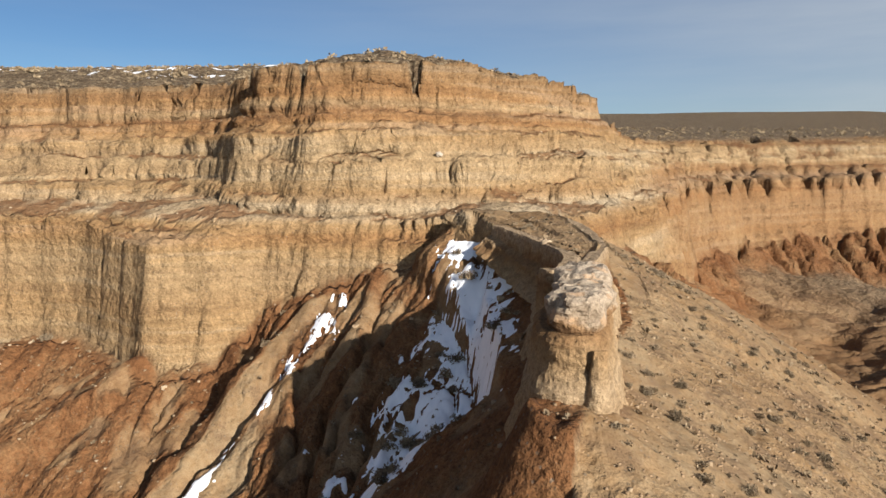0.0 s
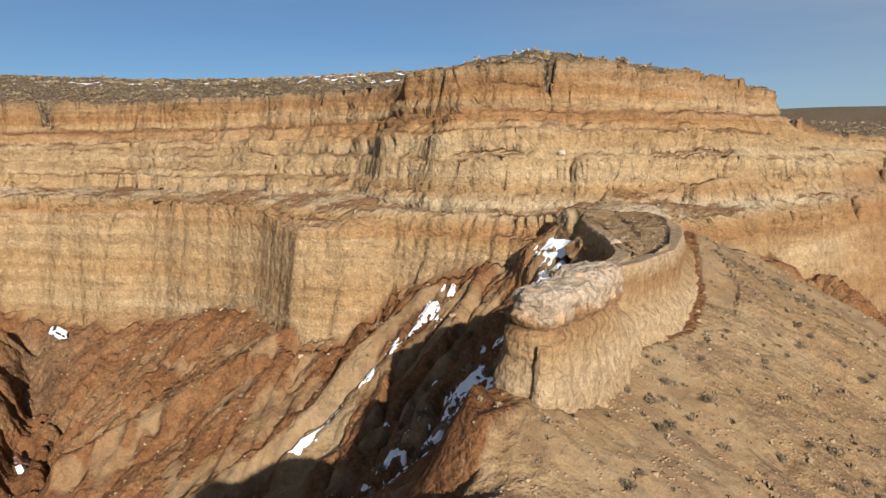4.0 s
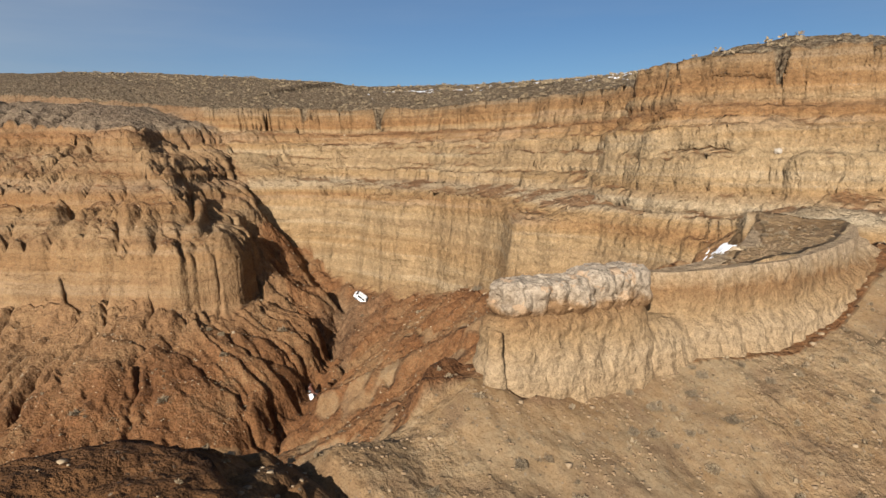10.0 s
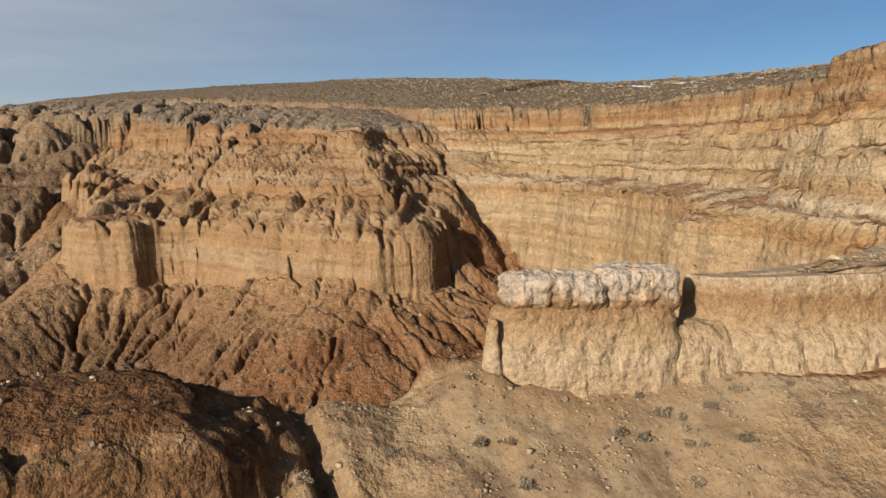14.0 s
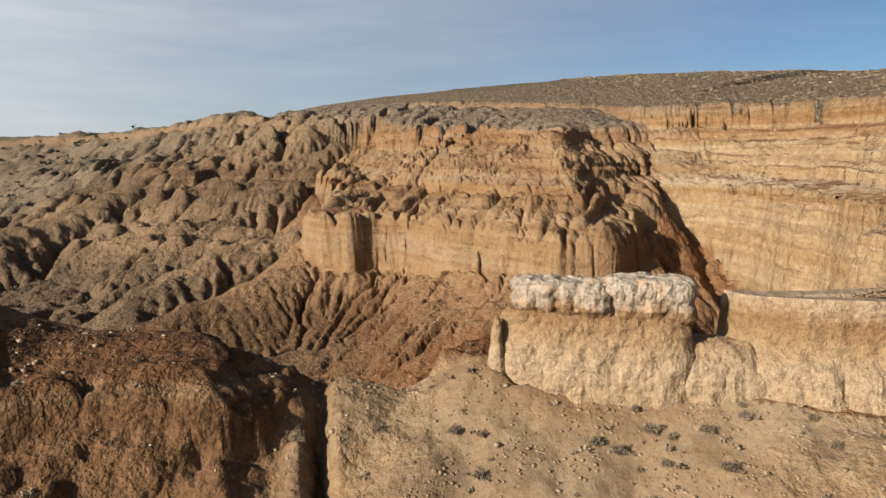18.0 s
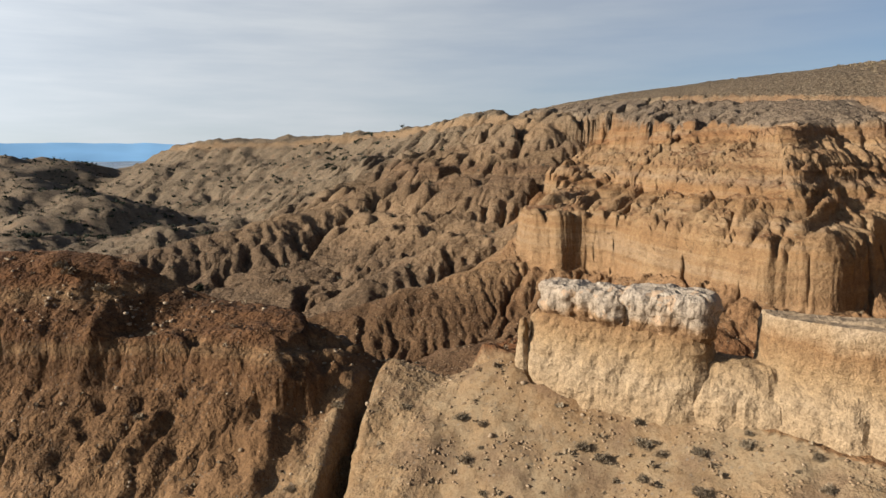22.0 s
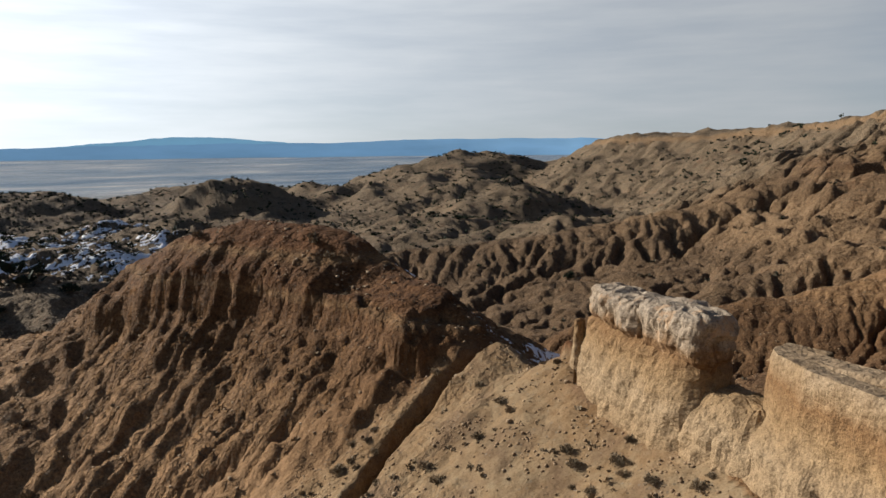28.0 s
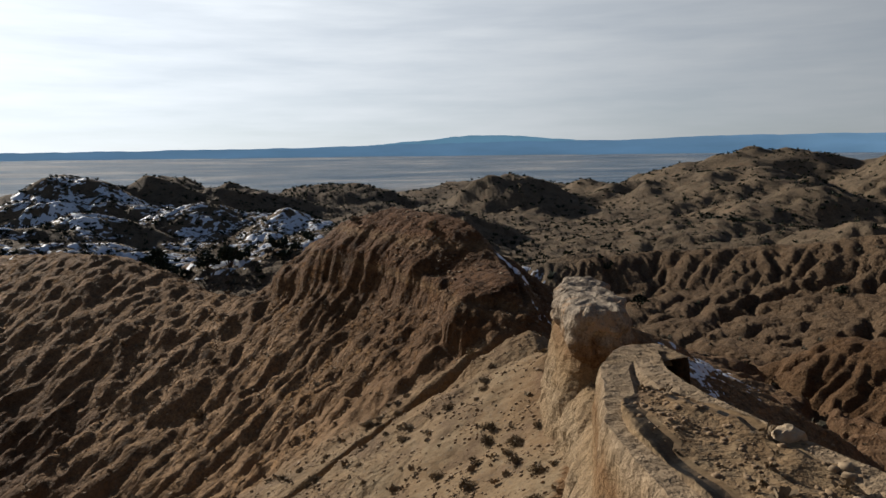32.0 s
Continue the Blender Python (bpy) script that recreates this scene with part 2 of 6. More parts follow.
SPUR_RIM = [(-150, 84, 48, 45), (-142, 72, 47.5, 43), (-135, 57, 46.8, 43), (-150, 44, 47.5, 43.5), (-176, 32, 49, 44), (-212, 14, 51, 40), (-262, -6, 55, 42), (-330, -46, 62, 45), (-390, -90, 66, 52)]
SPUR_LOW = [(-134, 75, 38, 35), (-116, 74, 29, 26), (-104, 70, 25, 20), (-96, 65, 22.5, 13), (-91, 57, 21.5, 11), (-91, 50, 22, 12.5), (-95, 44.5, 22.5, 14.5), (-104, 38, 23.5, 14), (-114, 33, 24, 13.5),
            (-124, 25, 24, 10), (-132, 15, 24, 8), (-138, 4, 24, 8), (-142, -8, 24, 9), (-153, -14, 24, 13), (-176, -11, 25, 17), (-202, -16, 28, 20), (-236, -26, 32, 24)]
BADLAND_RIM = [(-300, -46, 54, 50), (-340, -76, 60, 55), (-392, -104, 66, 58), (-470, -190, 64, 56), (-622, -321, 63, 55), (-650, -450, 57, 50), (-645, -600, 55, 48), (-760, -760, 52, 46)]
FIN_CORE = [(6.2, 34, 30.2, 26), (7.1, 34, 30.2, 28), (8.1, 38, 30.2, 27.6), (9.0, 43, 30.2, 27.6), (8, 43.4, 30.2, 28), (6.6, 39, 30.2, 27), (6.2, 34, 30.2, 26)]
FIN_BACK = [(2.0, 73, 34, 32.5), (5.8, 66, 33.3, 30.6), (7.9, 60, 32.9, 29.2), (8.6, 57, 32.8, 29), (9.4, 53.7, 32.75, 28.8), (9.5, 51, 32.65, 28.6), (9.1, 49, 32.55, 28.4), (8.9, 47.6, 32.45, 28), (9.2, 47.0, 32.4, 28.4), (9.6, 47.3, 32.4, 25.8), (10.9, 49.5, 32.55, 24.8), (11.7, 52.2, 32.65, 24.4), (12.7, 55.3, 32.75, 24.4), (12.9, 58, 32.9, 25.4), (13.2, 64, 33.35, 30), (11.5, 73, 34, 32)]
BENCH = [(6.6, 31.2, 28.1), (8.2, 36, 27.5), (9.6, 41, 27.15), (11, 45, 27.2), (13.2, 49, 26.9), (15, 53, 26.7), (15.8, 58, 27.6), (15.6, 65, 30.3), (15, 74, 32), (19, 82, 30)]
MOUND = [(6.6, 31.4, 28.0), (6.8, 30.4, 27.2), (7.0, 29, 26.2), (7.1, 26, 25.8), (7.0, 22.4, 26.5)]
APRON = [(7.0, 22.5, 26.3), (9.5, 22.6, 25.4), (11, 22.9, 24.4), (12.5, 23.1, 23.1), (15.8, 24.2, 20.8), (22, 28, 16.4), (30, 33, 11)]
BROWN = [(6.6, 21.0, 26.4), (6.2, 19, 27.1), (5.4, 15, 27.8), (5.3, 12, 27.9), (5.2, 9, 28.3), (5.2, 4, 30.1), (5.8, 1, 31.2), (7.0, -2, 32.5), (10, -9, 33.3), (14.7, -16, 33.5), (20, -24, 31.2), (24.5, -29, 28), (27, -33.5, 23.5)]
SADDLE = [(26, -32, 24), (29, -36.5, 20.6), (34, -42, 17.4), (41, -47.5, 15.3), (51, -56, 15.8), (62, -70, 18), (72, -80, 19.5), (110, -110, 16), (160, -160, 5)]
SHELF = [(x, y, z, z - 2.3) for x, y, z in ((7.2, 20.5, 26.3), (9.6, 20.0, 26.3), (11.6, 18.6, 26.4), (12.3, 16.5, 26.8), (12, 13, 27.3), (12.4, 6, 27.6), (14, -2, 28.0), (18, -10, 28.2), (22, -17, 27.6), (25.4, -22.5, 26.6), (28, -29, 25.6), (28.4, -33, 24.6))]
CLEFT = [(6.4, 21.0, 0.4), (8, 21.3, 1.6), (9.5, 21.5, 2.6), (11, 21.7, 3.6), (12.5, 22.0, 4), (15.8, 22.9, 4), (23, 26.6, 3), (32, 31.5, 1)]
BAD_RIDGE = [(-362, -95, 52), (-318, -108, 37), (-276, -130, 24), (-240, -150, 14), (-206, -174, 5), (-180, -204, -3), (-130, -240, -10), (-60, -262, -18), (0, -275, -24)]
GUT = [(-130, 79, 2), (-110, 86, 3), (-94, 86, 3.5), (-82, 76, 4.5), (-74, 66, 5), (-64, 54, 4), (-56, 40, 2)]
TOE = [(-152, -4, 13), (-132, -28, 6), (-114, -52, -2), (-98, -76, -9)]
TOE_B = [(-178, -24, 15), (-168, -46, 8), (-150, -66, 0)]
VALLEY = [(-150, 92, 42), (-131, 78, 33), (-114, 84, 23), (-100, 90, 15), (-90, 86, 10), (-74, 65, -4), (-60, 45, -9), (-55, 10, -12), (-70, -40, -15), (-110, -90, -22), (-90, -150, -28), (-30, -260, -34), (60, -420, -44), (120, -700, -52), (200, -1000, -60)]
EAST_VALLEY = [(170, 190, 16), (112, 164, 9), (78, 134, 5), (56, 98, 3), (50, 60, 2), (56, 30, 1), (58, 0, 0), (80, -40, -6), (140, -60, -18), (260, -100, -35)]
SNOW_GULLY = [(6, 68, 31), (2, 59, 26), (-4, 51, 19.5), (-13, 43, 11.5), (-27, 37, 3), (-45, 33, -6), (-58, 28, -10)]
RIBS = [[(-4, 74, 28), (-10, 66, 21.5), (-17, 58, 12), (-25, 52, 4)], [(-14, 75, 25), (-21, 66, 17.5), (-30, 58, 7), (-42, 51, -2)], [(-35, 76, 18), (-46, 70, 11), (-58, 62, 3)], [(0, 64, 24), (-7, 55, 16), (-14, 48.5, 8)], [(-9, 74, 26), (-15, 66, 19), (-23, 58, 9.5)]]
HILLS = [(-185, -764, 62, 95), (-571, -861, 96, 210), (-470, -700, 70, 150), (-760, -760, 90, 240), (150, -577, 46, 90), (-398, -977, 36, 120), (20, -420, 34, 80), (-260, -420, 36, 110), (-120, -300, 26, 60), (90, -250, 32, 70),
         (260, -420, 40, 120), (-380, -480, 52, 120), (-40, -620, 26, 70), (330, -800, 50, 150), (-250, -230, 22, 60), (-420, -330, 40, 90), (210, -210, 30, 80), (-150, -170, 16, 40), (290, -650, 70, 120), (214, -710, 70, 100), (150, -745, 58, 80), (70, -520, 38, 70), (230, -500, 42, 70), (-60, -480, 40, 70), (-330, -300, 44, 80), (-205, -1150, 44, 120), (40, -900, 48, 110), (-330, -1150, 40, 120)]
ALCOVES = [(-119.5, 115.0, 1.7, 5.5), (-128, 109, 1.0, 3.5), (-106, 118, 0.8, 3), (-134, 100, 1.1, 4), (-28, 100, 1.8, 6), (-17, 91.5, 1.2, 4), (-3.5, 91, 0.7, 4), (96, 214, 2.5, 5), (110, 219, 2.0, 5)]
ZONES = ("cliff", "red", "sand", "scrub", "grey", "brown", "far")


CARVED = []


def land(px, py, rough=False):
    """Height of the ground, and how much each zone has of it; rough: before water has cut it."""
    shape = np.shape(px)
    px, py = np.ravel(np.asarray(px, np.float32)), np.ravel(np.asarray(py, np.float32))
    r = np.hypot(px + 40, py - 20)
    near = np.flatnonzero(r < 1300)
    far = smooth(180, 420, r)
    # floor: valleys, rolling country, the far plain
    roll = -44 + 9 * fbm(px / 170, py / 170, 4, 3) + 5 * fbm(px / 45, py / 45, 3, 4)
    rr = np.hypot(px, py)
    for hx, hy, hz, hr in HILLS:
        k = np.flatnonzero((np.abs(px - hx) < 3 * hr) & (np.abs(py - hy) < 3 * hr))
        q = ((px[k] - hx) ** 2 + (py[k] - hy) ** 2) / hr ** 2
        top = -44 + 0.86 * hz * np.exp(-q * (1 + 0.5 * perlin(px[k] / 60, py[k] / 60, 6))) * (1 + 0.18 * fbm(px[k] / (0.7 * hr), py[k] / (0.7 * hr), 3, 7) - 0.05 * ridged(px[k] / (0.4 * hr), py[k] / (0.4 * hr), 3, 8)) + 4 * fbm(px[k] / 45, py[k] / 45, 3, 4)
        roll[k] = np.maximum(roll[k], top) + 2.5 * np.exp(-np.abs(roll[k] - top) / 4)
    plain = -52 + 56 * smooth(900, 4600, rr) ** 1.4 + 3 * fbm(px / 400, py / 400, 3, 9)
    roll = roll + (plain - roll) * smooth(950, 1700, rr)
    h = roll
    k = np.flatnonzero(r < 430)
    x, y = px[k], py[k]
    dv, _, (zv,) = along(x, y, VALLEY[4:])
    de, _, (ze,) = along(x, y, EAST_VALLEY)
    floor_near = np.minimum(np.minimum(zv + 0.16 * dv + 0.0006 * dv ** 2, ze + 0.2 * de + 0.0008 * de ** 2), 30)
    h[k] = floor_near * (1 - far[k]) + roll[k] * far[k]
    h[near] -= 1.6 * ridged(px[near] / 26, py[near] / 26, 3, 12) * (1 - smooth(600, 1200, r[near]))
    zone = np.zeros((len(ZONES), px.size), np.float32)
    zone[6] = 1
    side = smooth(-30, 0, px) * (1 - smooth(150, 220, r)) * smooth(-60, 0, py)
    west = (1 - smooth(-30, 0, px)) * (1 - smooth(110, 180, r))
    zone[0], zone[2], zone[1] = 0.35 * side, 0.4 * side, 0.25 * side + 0.6 * west
    zone[6] -= zone[0] + zone[1] + zone[2]

    def lay(box, make, blend=0.35):
        k = np.flatnonzero((px > box[0]) & (px < box[1]) & (py > box[2]) & (py < box[3]))
        if not k.size:
            return
        hn, share = make(px[k], py[k])
        w = 1 / (1 + np.exp(np.clip((h[k] - hn) / blend, -40, 40)))
        h[k] = np.maximum(h[k], hn)
        zone[:, k] *= 1 - w
        for name, v in share.items():
            zone[ZONES.index(name), k] += w * v

    def bench(box, rim, back, rise, wall, talus, flute, size, zones, steps=0, rill=0.0, seed=0, reach=400, extra=None, rill_size=5.0):
        def make(x, y):
            hn, d, s = mesa(x, y, rim, back, rise, wall, talus, flute, size, steps, rill, seed, reach, rill_size)
            if extra:
                hn = extra(x, y, hn, d)
            a, b = smooth(-0.3, 0.8, d), smooth(wall * 0.9, wall * 1.3 + 1.0, -d)
            share = {}
            for name, v in zip(zones, (a, (1 - a) * (1 - b), (1 - a) * b)):
                share[name] = share.get(name, 0) + v
            return hn, share
        lay(box, make)

    def crest(box, line, left, right, zone_l, zone_r, rill=0.0, rill_len=4.0, seed=0, wob=0.0):
        def make(x, y):
            hn, d, side = ridge(x, y, line, left, right, rill, rill_len, seed, wob)
            return hn, {zone_l: 1.0} if zone_l == zone_r else {zone_l: (side > 0) * 1.0, zone_r: (side <= 0) * 1.0}
        lay(box, make)

    back = [(-134, 400), (200, 400)]
    bench((-170, 230, 10, 420), LOWER_RIM, back, lambda v: 0.28 * np.minimum(v, 14) + 0.1 * np.clip(v - 14, 0, 20), 2.0, 0.66, 0.9, 5.5, ("cliff", "cliff", "red"), 0, 2.2, 20)
    bench((-170, 230, 60, 420), MID_RIM, back, lambda v: 0.45 * np.minimum(v, 8) + 0.02 * np.clip(v - 8, 0, 40), 5.4, 0.5, 1.1, 3.4, ("cliff",) * 3, STEPPED, 0.0, 21, 1.5)
    bench((-440, 60, -110, 5000), HILL_RIM, [(-380, 900), (24, 900)], lambda v: 0.23 * np.minimum(v, 28) + 0.14 * np.clip(v - 28, 0, 60) + 0.04 * np.clip(v - 88, 0, 200), 1.2, 0.62, 1.0, 3.0, ("scrub", "cliff", "cliff"), PLAIN_STEP, 0.5, 22, 3.5,
          lambda x, y, hn, d: hn + (0.35 * fbm(x / 3, y / 3, 2, 40)) * (d > 0))
    bench((15, 1200, 100, 1200), EAST_RIM, [(22, 150), (20, 700), (240, 700)], lambda v: 0.115 * np.minimum(v, 150), 1.6, 0.6, 1.4, 4, ("scrub", "cliff", "cliff"), PLAIN_STEP, 0.8, 23, 4)
    bench((-400, -110, -130, 120), SPUR_RIM, [(-390, 50), (-160, 86)], lambda v: 0.26 * np.minimum(v, 24), 3.2, 0.62, 2.2, 6.5, ("grey", "cliff", "cliff"), PLAIN_STEP, 4.0, 24, 16)
    bench((-240, -40, -90, 110), SPUR_LOW, [(-220, 60), (-140, 80)], lambda v: 0.55 * np.minimum(v, 42), 1.8, 0.60, 3.4, 7.5, ("cliff", "cliff", "red"), 0, 3.0, 25, 400,
          lambda x, y, hn, d: np.minimum(hn, 45.3 + 0.04 * d) - 0.36 * np.clip(d, 0, 42) * smooth(40, 5, y) + (6.0 * (0.36 - ridged((0.72 * x + 0.69 * y) / 9 + 0.5 * fbm(x / 14, y / 14, 2, 44), d / 55, 3, 45)) + 0.5 * perlin(hn / 1.4, x / 40, 43)) * smooth(1, 9, d))
    bench((-1000, -100, -900, 70), BADLAND_RIM, [(-900, -760), (-900, 60), (-250, 30)], lambda v: 0.04 * v, 8, 0.62, 6, 34, ("far", "brown", "far"), PLAIN_STEP, 15.0, 26, 400, lambda x, y, hn, d: hn + smooth(-4, 10, d) * (5 * fbm(x / 55, y / 55, 3, 46) + 3 * fbm(x / 16, y / 16, 2, 49)), 34.0)
    crest((-420, 60, -330, 10), BAD_RIDGE, [(0, 0), (8, 2), (20, 8), (40, 18), (80, 36)], [(0, 0), (12, 4), (40, 15), (120, 40)], "far", "far", 2.6, 11, 47, 6.0)
    crest((-420, 60, -330, 10), [(x + 9, y + 12, z - 10) for x, y, z in BAD_RIDGE[1:6]], [(0, 0), (3, 1.5), (10, 9), (40, 27)], [(0, 0), (12, 2), (40, 15)], "far", "far", 1.8, 8, 48, 5.0)
    crest((-220, -60, -110, 20), TOE, [(0, 0), (5, 1.5), (20, 11), (40, 22)], [(0, 0), (5, 1.5), (20, 12), (40, 22)], "brown", "brown", 0.8, 6, 49, 3.5)
    crest((-220, -90, -110, 10), TOE_B, [(0, 0), (5, 1.5), (20, 11), (40, 22)], [(0, 0), (5, 1.5), (20, 12), (40, 22)], "far", "far", 0.8, 6, 50, 3.5)
    bench((-40, 40, 5, 70), FIN_CORE, [], lambda v: 0.05 * v, 0.5, 0.9, 0.1, 1.8, ("cliff", "cliff", "red"), 0, 0, 27)
    bench((-30, 40, 25, 95), FIN_BACK, [], lambda v: 0.1 + 0.12 * np.minimum(v, 1.0), 0.5, 0.62, 0.12, 2.4, ("sand", "cliff", "red"), 0, 0.8, 28, 4.5)
    crest((-40, 90, 10, 130), BENCH, [(0, 0), (2.6, -0.2), (4.5, 3.5), (8, 8.5), (30, 26)], [(0, 0), (3, 1.4), (14, 7.6), (40, 24)], "red", "sand", 0.5, 6, 51)
    crest((-40, 70, 0, 50), MOUND, [(0, 0), (2, 0.4), (6, 3.2), (14, 8.2), (40, 26)], [(0, 0), (1.5, 0.6), (4, 4), (20, 17)], "sand", "sand", 0.4, 4, 52, 0.5)
    crest((7.0, 50, 5, 50), APRON, [(0, 0), (3, 0.6), (20, 7)], [(0, 0), (0.6, 0.3), (1.3, 2.4), (5, 12)], "sand", "sand", 0.2, 3, 58, 0.4)
    crest((-80, 260, -260, 40), BROWN, [(0, 0), (2.5, 0.5), (6, 3.0), (8, 4.4), (9.5, 9), (30, 27), (60, 42)], [(0, 0), (1.5, 1.2), (3, 3.0), (8, 6.6), (20, 12.8), (40, 22.5), (60, 38)], "brown", "brown", 0.9, 2.2, 53, 0.6)
    crest((-40, 260, -260, 0), SADDLE, [(0, 0), (4, 0.8), (12, 4.2), (25, 11.5), (60, 33)], [(0, 0), (3, 0.8), (10, 5.5), (40, 26)], "brown", "brown", 0.5, 3.2, 57, 1.0)
    bench((-60, 90, -80, 40), SHELF, [(20, -28), (9.5, -8), (6.4, 0), (5.2, 6), (5.6, 12), (6, 19.4)], lambda v: 0.34 * np.minimum(v, 5), 0.4, 0.76, 0.6, 2.2, ("brown",) * 3, 0, 1.0, 54, 400, None, 2.3)
    for i, rib in enumerate(RIBS):
        crest((-70, 20, 30, 85), rib, [(0, 0), (1.2, 0.3), (2.4, 2.6), (12, 11)], [(0, 0), (1.4, 0.3), (2.8, 2.8), (12, 11)], "sand" if i in (1, 4) else "red", "sand" if i == 0 else "red", 1.3, 2.6, 60 + i, 1.4)
    k = np.flatnonzero((px > -60) & (px < 8.5) & (py > 25) & (py < 75))
    if k.size:
        dc, _, (zg,) = along(px[k] + 1.2 * fbm(px[k] / 4, py[k] / 4, 2, 83), py[k] + 1.2 * fbm(px[k] / 4, py[k] / 4, 2, 84), SNOW_GULLY)
        h[k] = np.minimum(h[k], zg - 2.2 + 0.85 * dc + 0.05 * dc ** 2 + 12 * smooth(3.0, 7.0, px[k]))
    k = np.flatnonzero((px < -76) & (py < 74) & (r < 420))
    for i, part_ in ((0, 0.0), (1, 0.65), (6, 0.55)):
        w = part_ * zone[i][k] * smooth(-76, -96, px[k]) * smooth(-330, -250, py[k]) * (1 - smooth(330, 420, r[k]))
        zone[5][k] += w
        zone[i][k] -= w
    k = np.flatnonzero((px < -80) & (px > -260) & (h < 13))
    zone[5][k] += 0.6 * zone[0][k] * (py[k] < 76)
    zone[0][k] -= 0.6 * zone[0][k] * (py[k] < 76)
    k = np.flatnonzero((px < -66) & (px > -300) & (py < 80))
    ruddy = 0.45 * zone[0][k] * smooth(-66, -84, px[k])
    zone[1][k] += ruddy
    zone[0][k] -= ruddy
    k = np.flatnonzero((px > 28) & (px < 240) & (py > 90) & (h < 38))
    ruddy = 0.55 * zone[0][k] * smooth(28, 45, px[k])
    zone[1][k] += ruddy
    zone[0][k] -= ruddy
    k = np.flatnonzero((px > -62) & (px < 4) & (py > 40) & (py < 80))
    tan = 0.7 * zone[1][k] * smooth(0.05, 0.3, fbm(px[k] / 7 + py[k] / 14, py[k] / 7 - px[k] / 14, 3, 91))
    zone[2][k] += tan
    zone[1][k] -= tan
    k = np.flatnonzero((px < -66) & (px > -420) & (py < 100) & (py > -210))
    if k.size:
        x, y = px[k], py[k]
        w = smooth(-118, -150, x) * smooth(-200, -130, y) * smooth(47, 41, h[k]) * (zone[5][k] + zone[6][k]) * smooth(30, 0, y - 0.5 * (x + 150))
        a = 0.86 * x + 0.5 * y + 5 * fbm(x / 30, y / 30, 2, 92)
        h[k] -= 5.0 * w * (rills(a / 11, (0.5 * x - 0.86 * y) / 60, 93) - 0.4)
        w = smooth(58, 66, y) * smooth(-138, -126, x) * smooth(-70, -80, x) * (zone[5][k] + zone[1][k] + zone[0][k]) * smooth(42, 36, h[k])
        a = 0.91 * x - 0.4 * y + 2 * fbm(x / 12, y / 12, 2, 94)
        h[k] -= 3.2 * w * (rills(a / 5.5, (0.4 * x + 0.91 * y) / 40, 95) - 0.3)
    # pillars on the eastern slope, then beds that stand out as ledges
    k = np.flatnonzero((px > 10) & (px < 220) & (py > 60) & (py < 230))
    if k.size:
        x, y = px[k], py[k]
        de, se, _c = along(x, y, LOWER_RIM[:10])
        w = smooth(16, 30, x) * smooth(80, 96, y) * (zone[0][k] + zone[1][k] + 0.6 * zone[2][k]) * (1 - smooth(29.5, 33.5, h[k]))
        u = se + 3.5 * fbm(x / 16, y / 16, 3, 85)
        h[k] -= w * (6.5 * (rills(u / 17, de / 60, 86) - 0.42) + 1.8 * (rills(u / 5.5, de / 25, 97) - 0.4))
    if rough:
        return h.reshape(shape), zone.reshape((len(ZONES),) + shape)
    for x0, y0, step, cut in CARVED:
        u, v = (px - x0) / step, (py - y0) / step
        k = np.flatnonzero((u > 0) & (v > 0) & (u < cut.shape[0] - 1.01) & (v < cut.shape[1] - 1.01))
        if k.size:
            i, j = u[k].astype(int), v[k].astype(int)
            a, b = u[k] - i, v[k] - j
            h[k] += (cut[i, j] * (1 - a) + cut[i + 1, j] * a) * (1 - b) + (cut[i, j + 1] * (1 - a) + cut[i + 1, j + 1] * a) * b
    k = np.flatnonzero(r < 420)
    if k.size:
        x, y = px[k], py[k]
        lean = 0.7 * fbm(x / 30, y / 30, 3, 87) + 0.25 * fbm(x / 4, y / 4, 2, 88)
        gate = 0.55 + 0.45 * smooth(-0.2, 0.25, fbm(x / 13, y / 13, 2, 89))
        on_fin = smooth(-2, 2, x) * smooth(22, 18, x) * smooth(26, 30, y) * smooth(76, 72, y)
        rock = (1 - on_fin) * zone[0][k] * smooth(20, 30, h[k]) + (1 - on_fin) * zone[1][k] * smooth(8, 25, x) * 0.8
        rock = rock * (1 - 0.8 * smooth(-60, -90, x) * smooth(90, 80, y))
        spur = (zone[5][k] + zone[0][k]) * smooth(-60, -90, x) * 0.6
        hill = zone[5][k] * smooth(-5, 2, x) * (0.5 * smooth(8, 14, h[k]) + 0.5 * smooth(19, 23, h[k]))
        hill = hill * (1 - 0.9 * smooth(28.2, 29.2, h[k]))
        h[k] += zone[5][k] * smooth(-5, 2, x) * (1 - smooth(27, 28.5, h[k])) * (0.55 * fbm(x / 3.1, y / 3.1, 3, 98) + 0.35 * (0.5 - ridged(x / 1.9, y / 1.9, 2, 99)))
        bad = zone[6][k] * smooth(100, 150, r[k]) * smooth(-150, -110, -np.abs(y + 100))
        h[k] = terrace(h[k], 3.1, gate * np.clip(0.75 * rock + 0.75 * spur, 0, 0.85), lean)
        h[k] = terrace(h[k], 1.25, gate * np.clip(0.6 * rock + 0.5 * spur + 0.38 * hill, 0, 0.7), lean * 0.6 + 0.4)
        h[k] = terrace(h[k], 4.2, gate * 0.55 * bad, lean)
    for ax, ay, wide, deep in ALCOVES:
        k = np.flatnonzero((np.abs(px - ax) < 3 * wide) & (np.abs(py - ay) < 3 * wide))
        if k.size:
            q = np.maximum(np.abs(px[k] - ax) / wide, np.abs(py[k] - ay) / (1.3 * wide)) + 0.3 * fbm(px[k] / 1.5, py[k] / 1.5, 2, 96)
            h[k] -= deep * smooth(1.1, 0.8, q)
    k = np.flatnonzero((px > 0) & (px < 40) & (py > 10) & (py < 40))
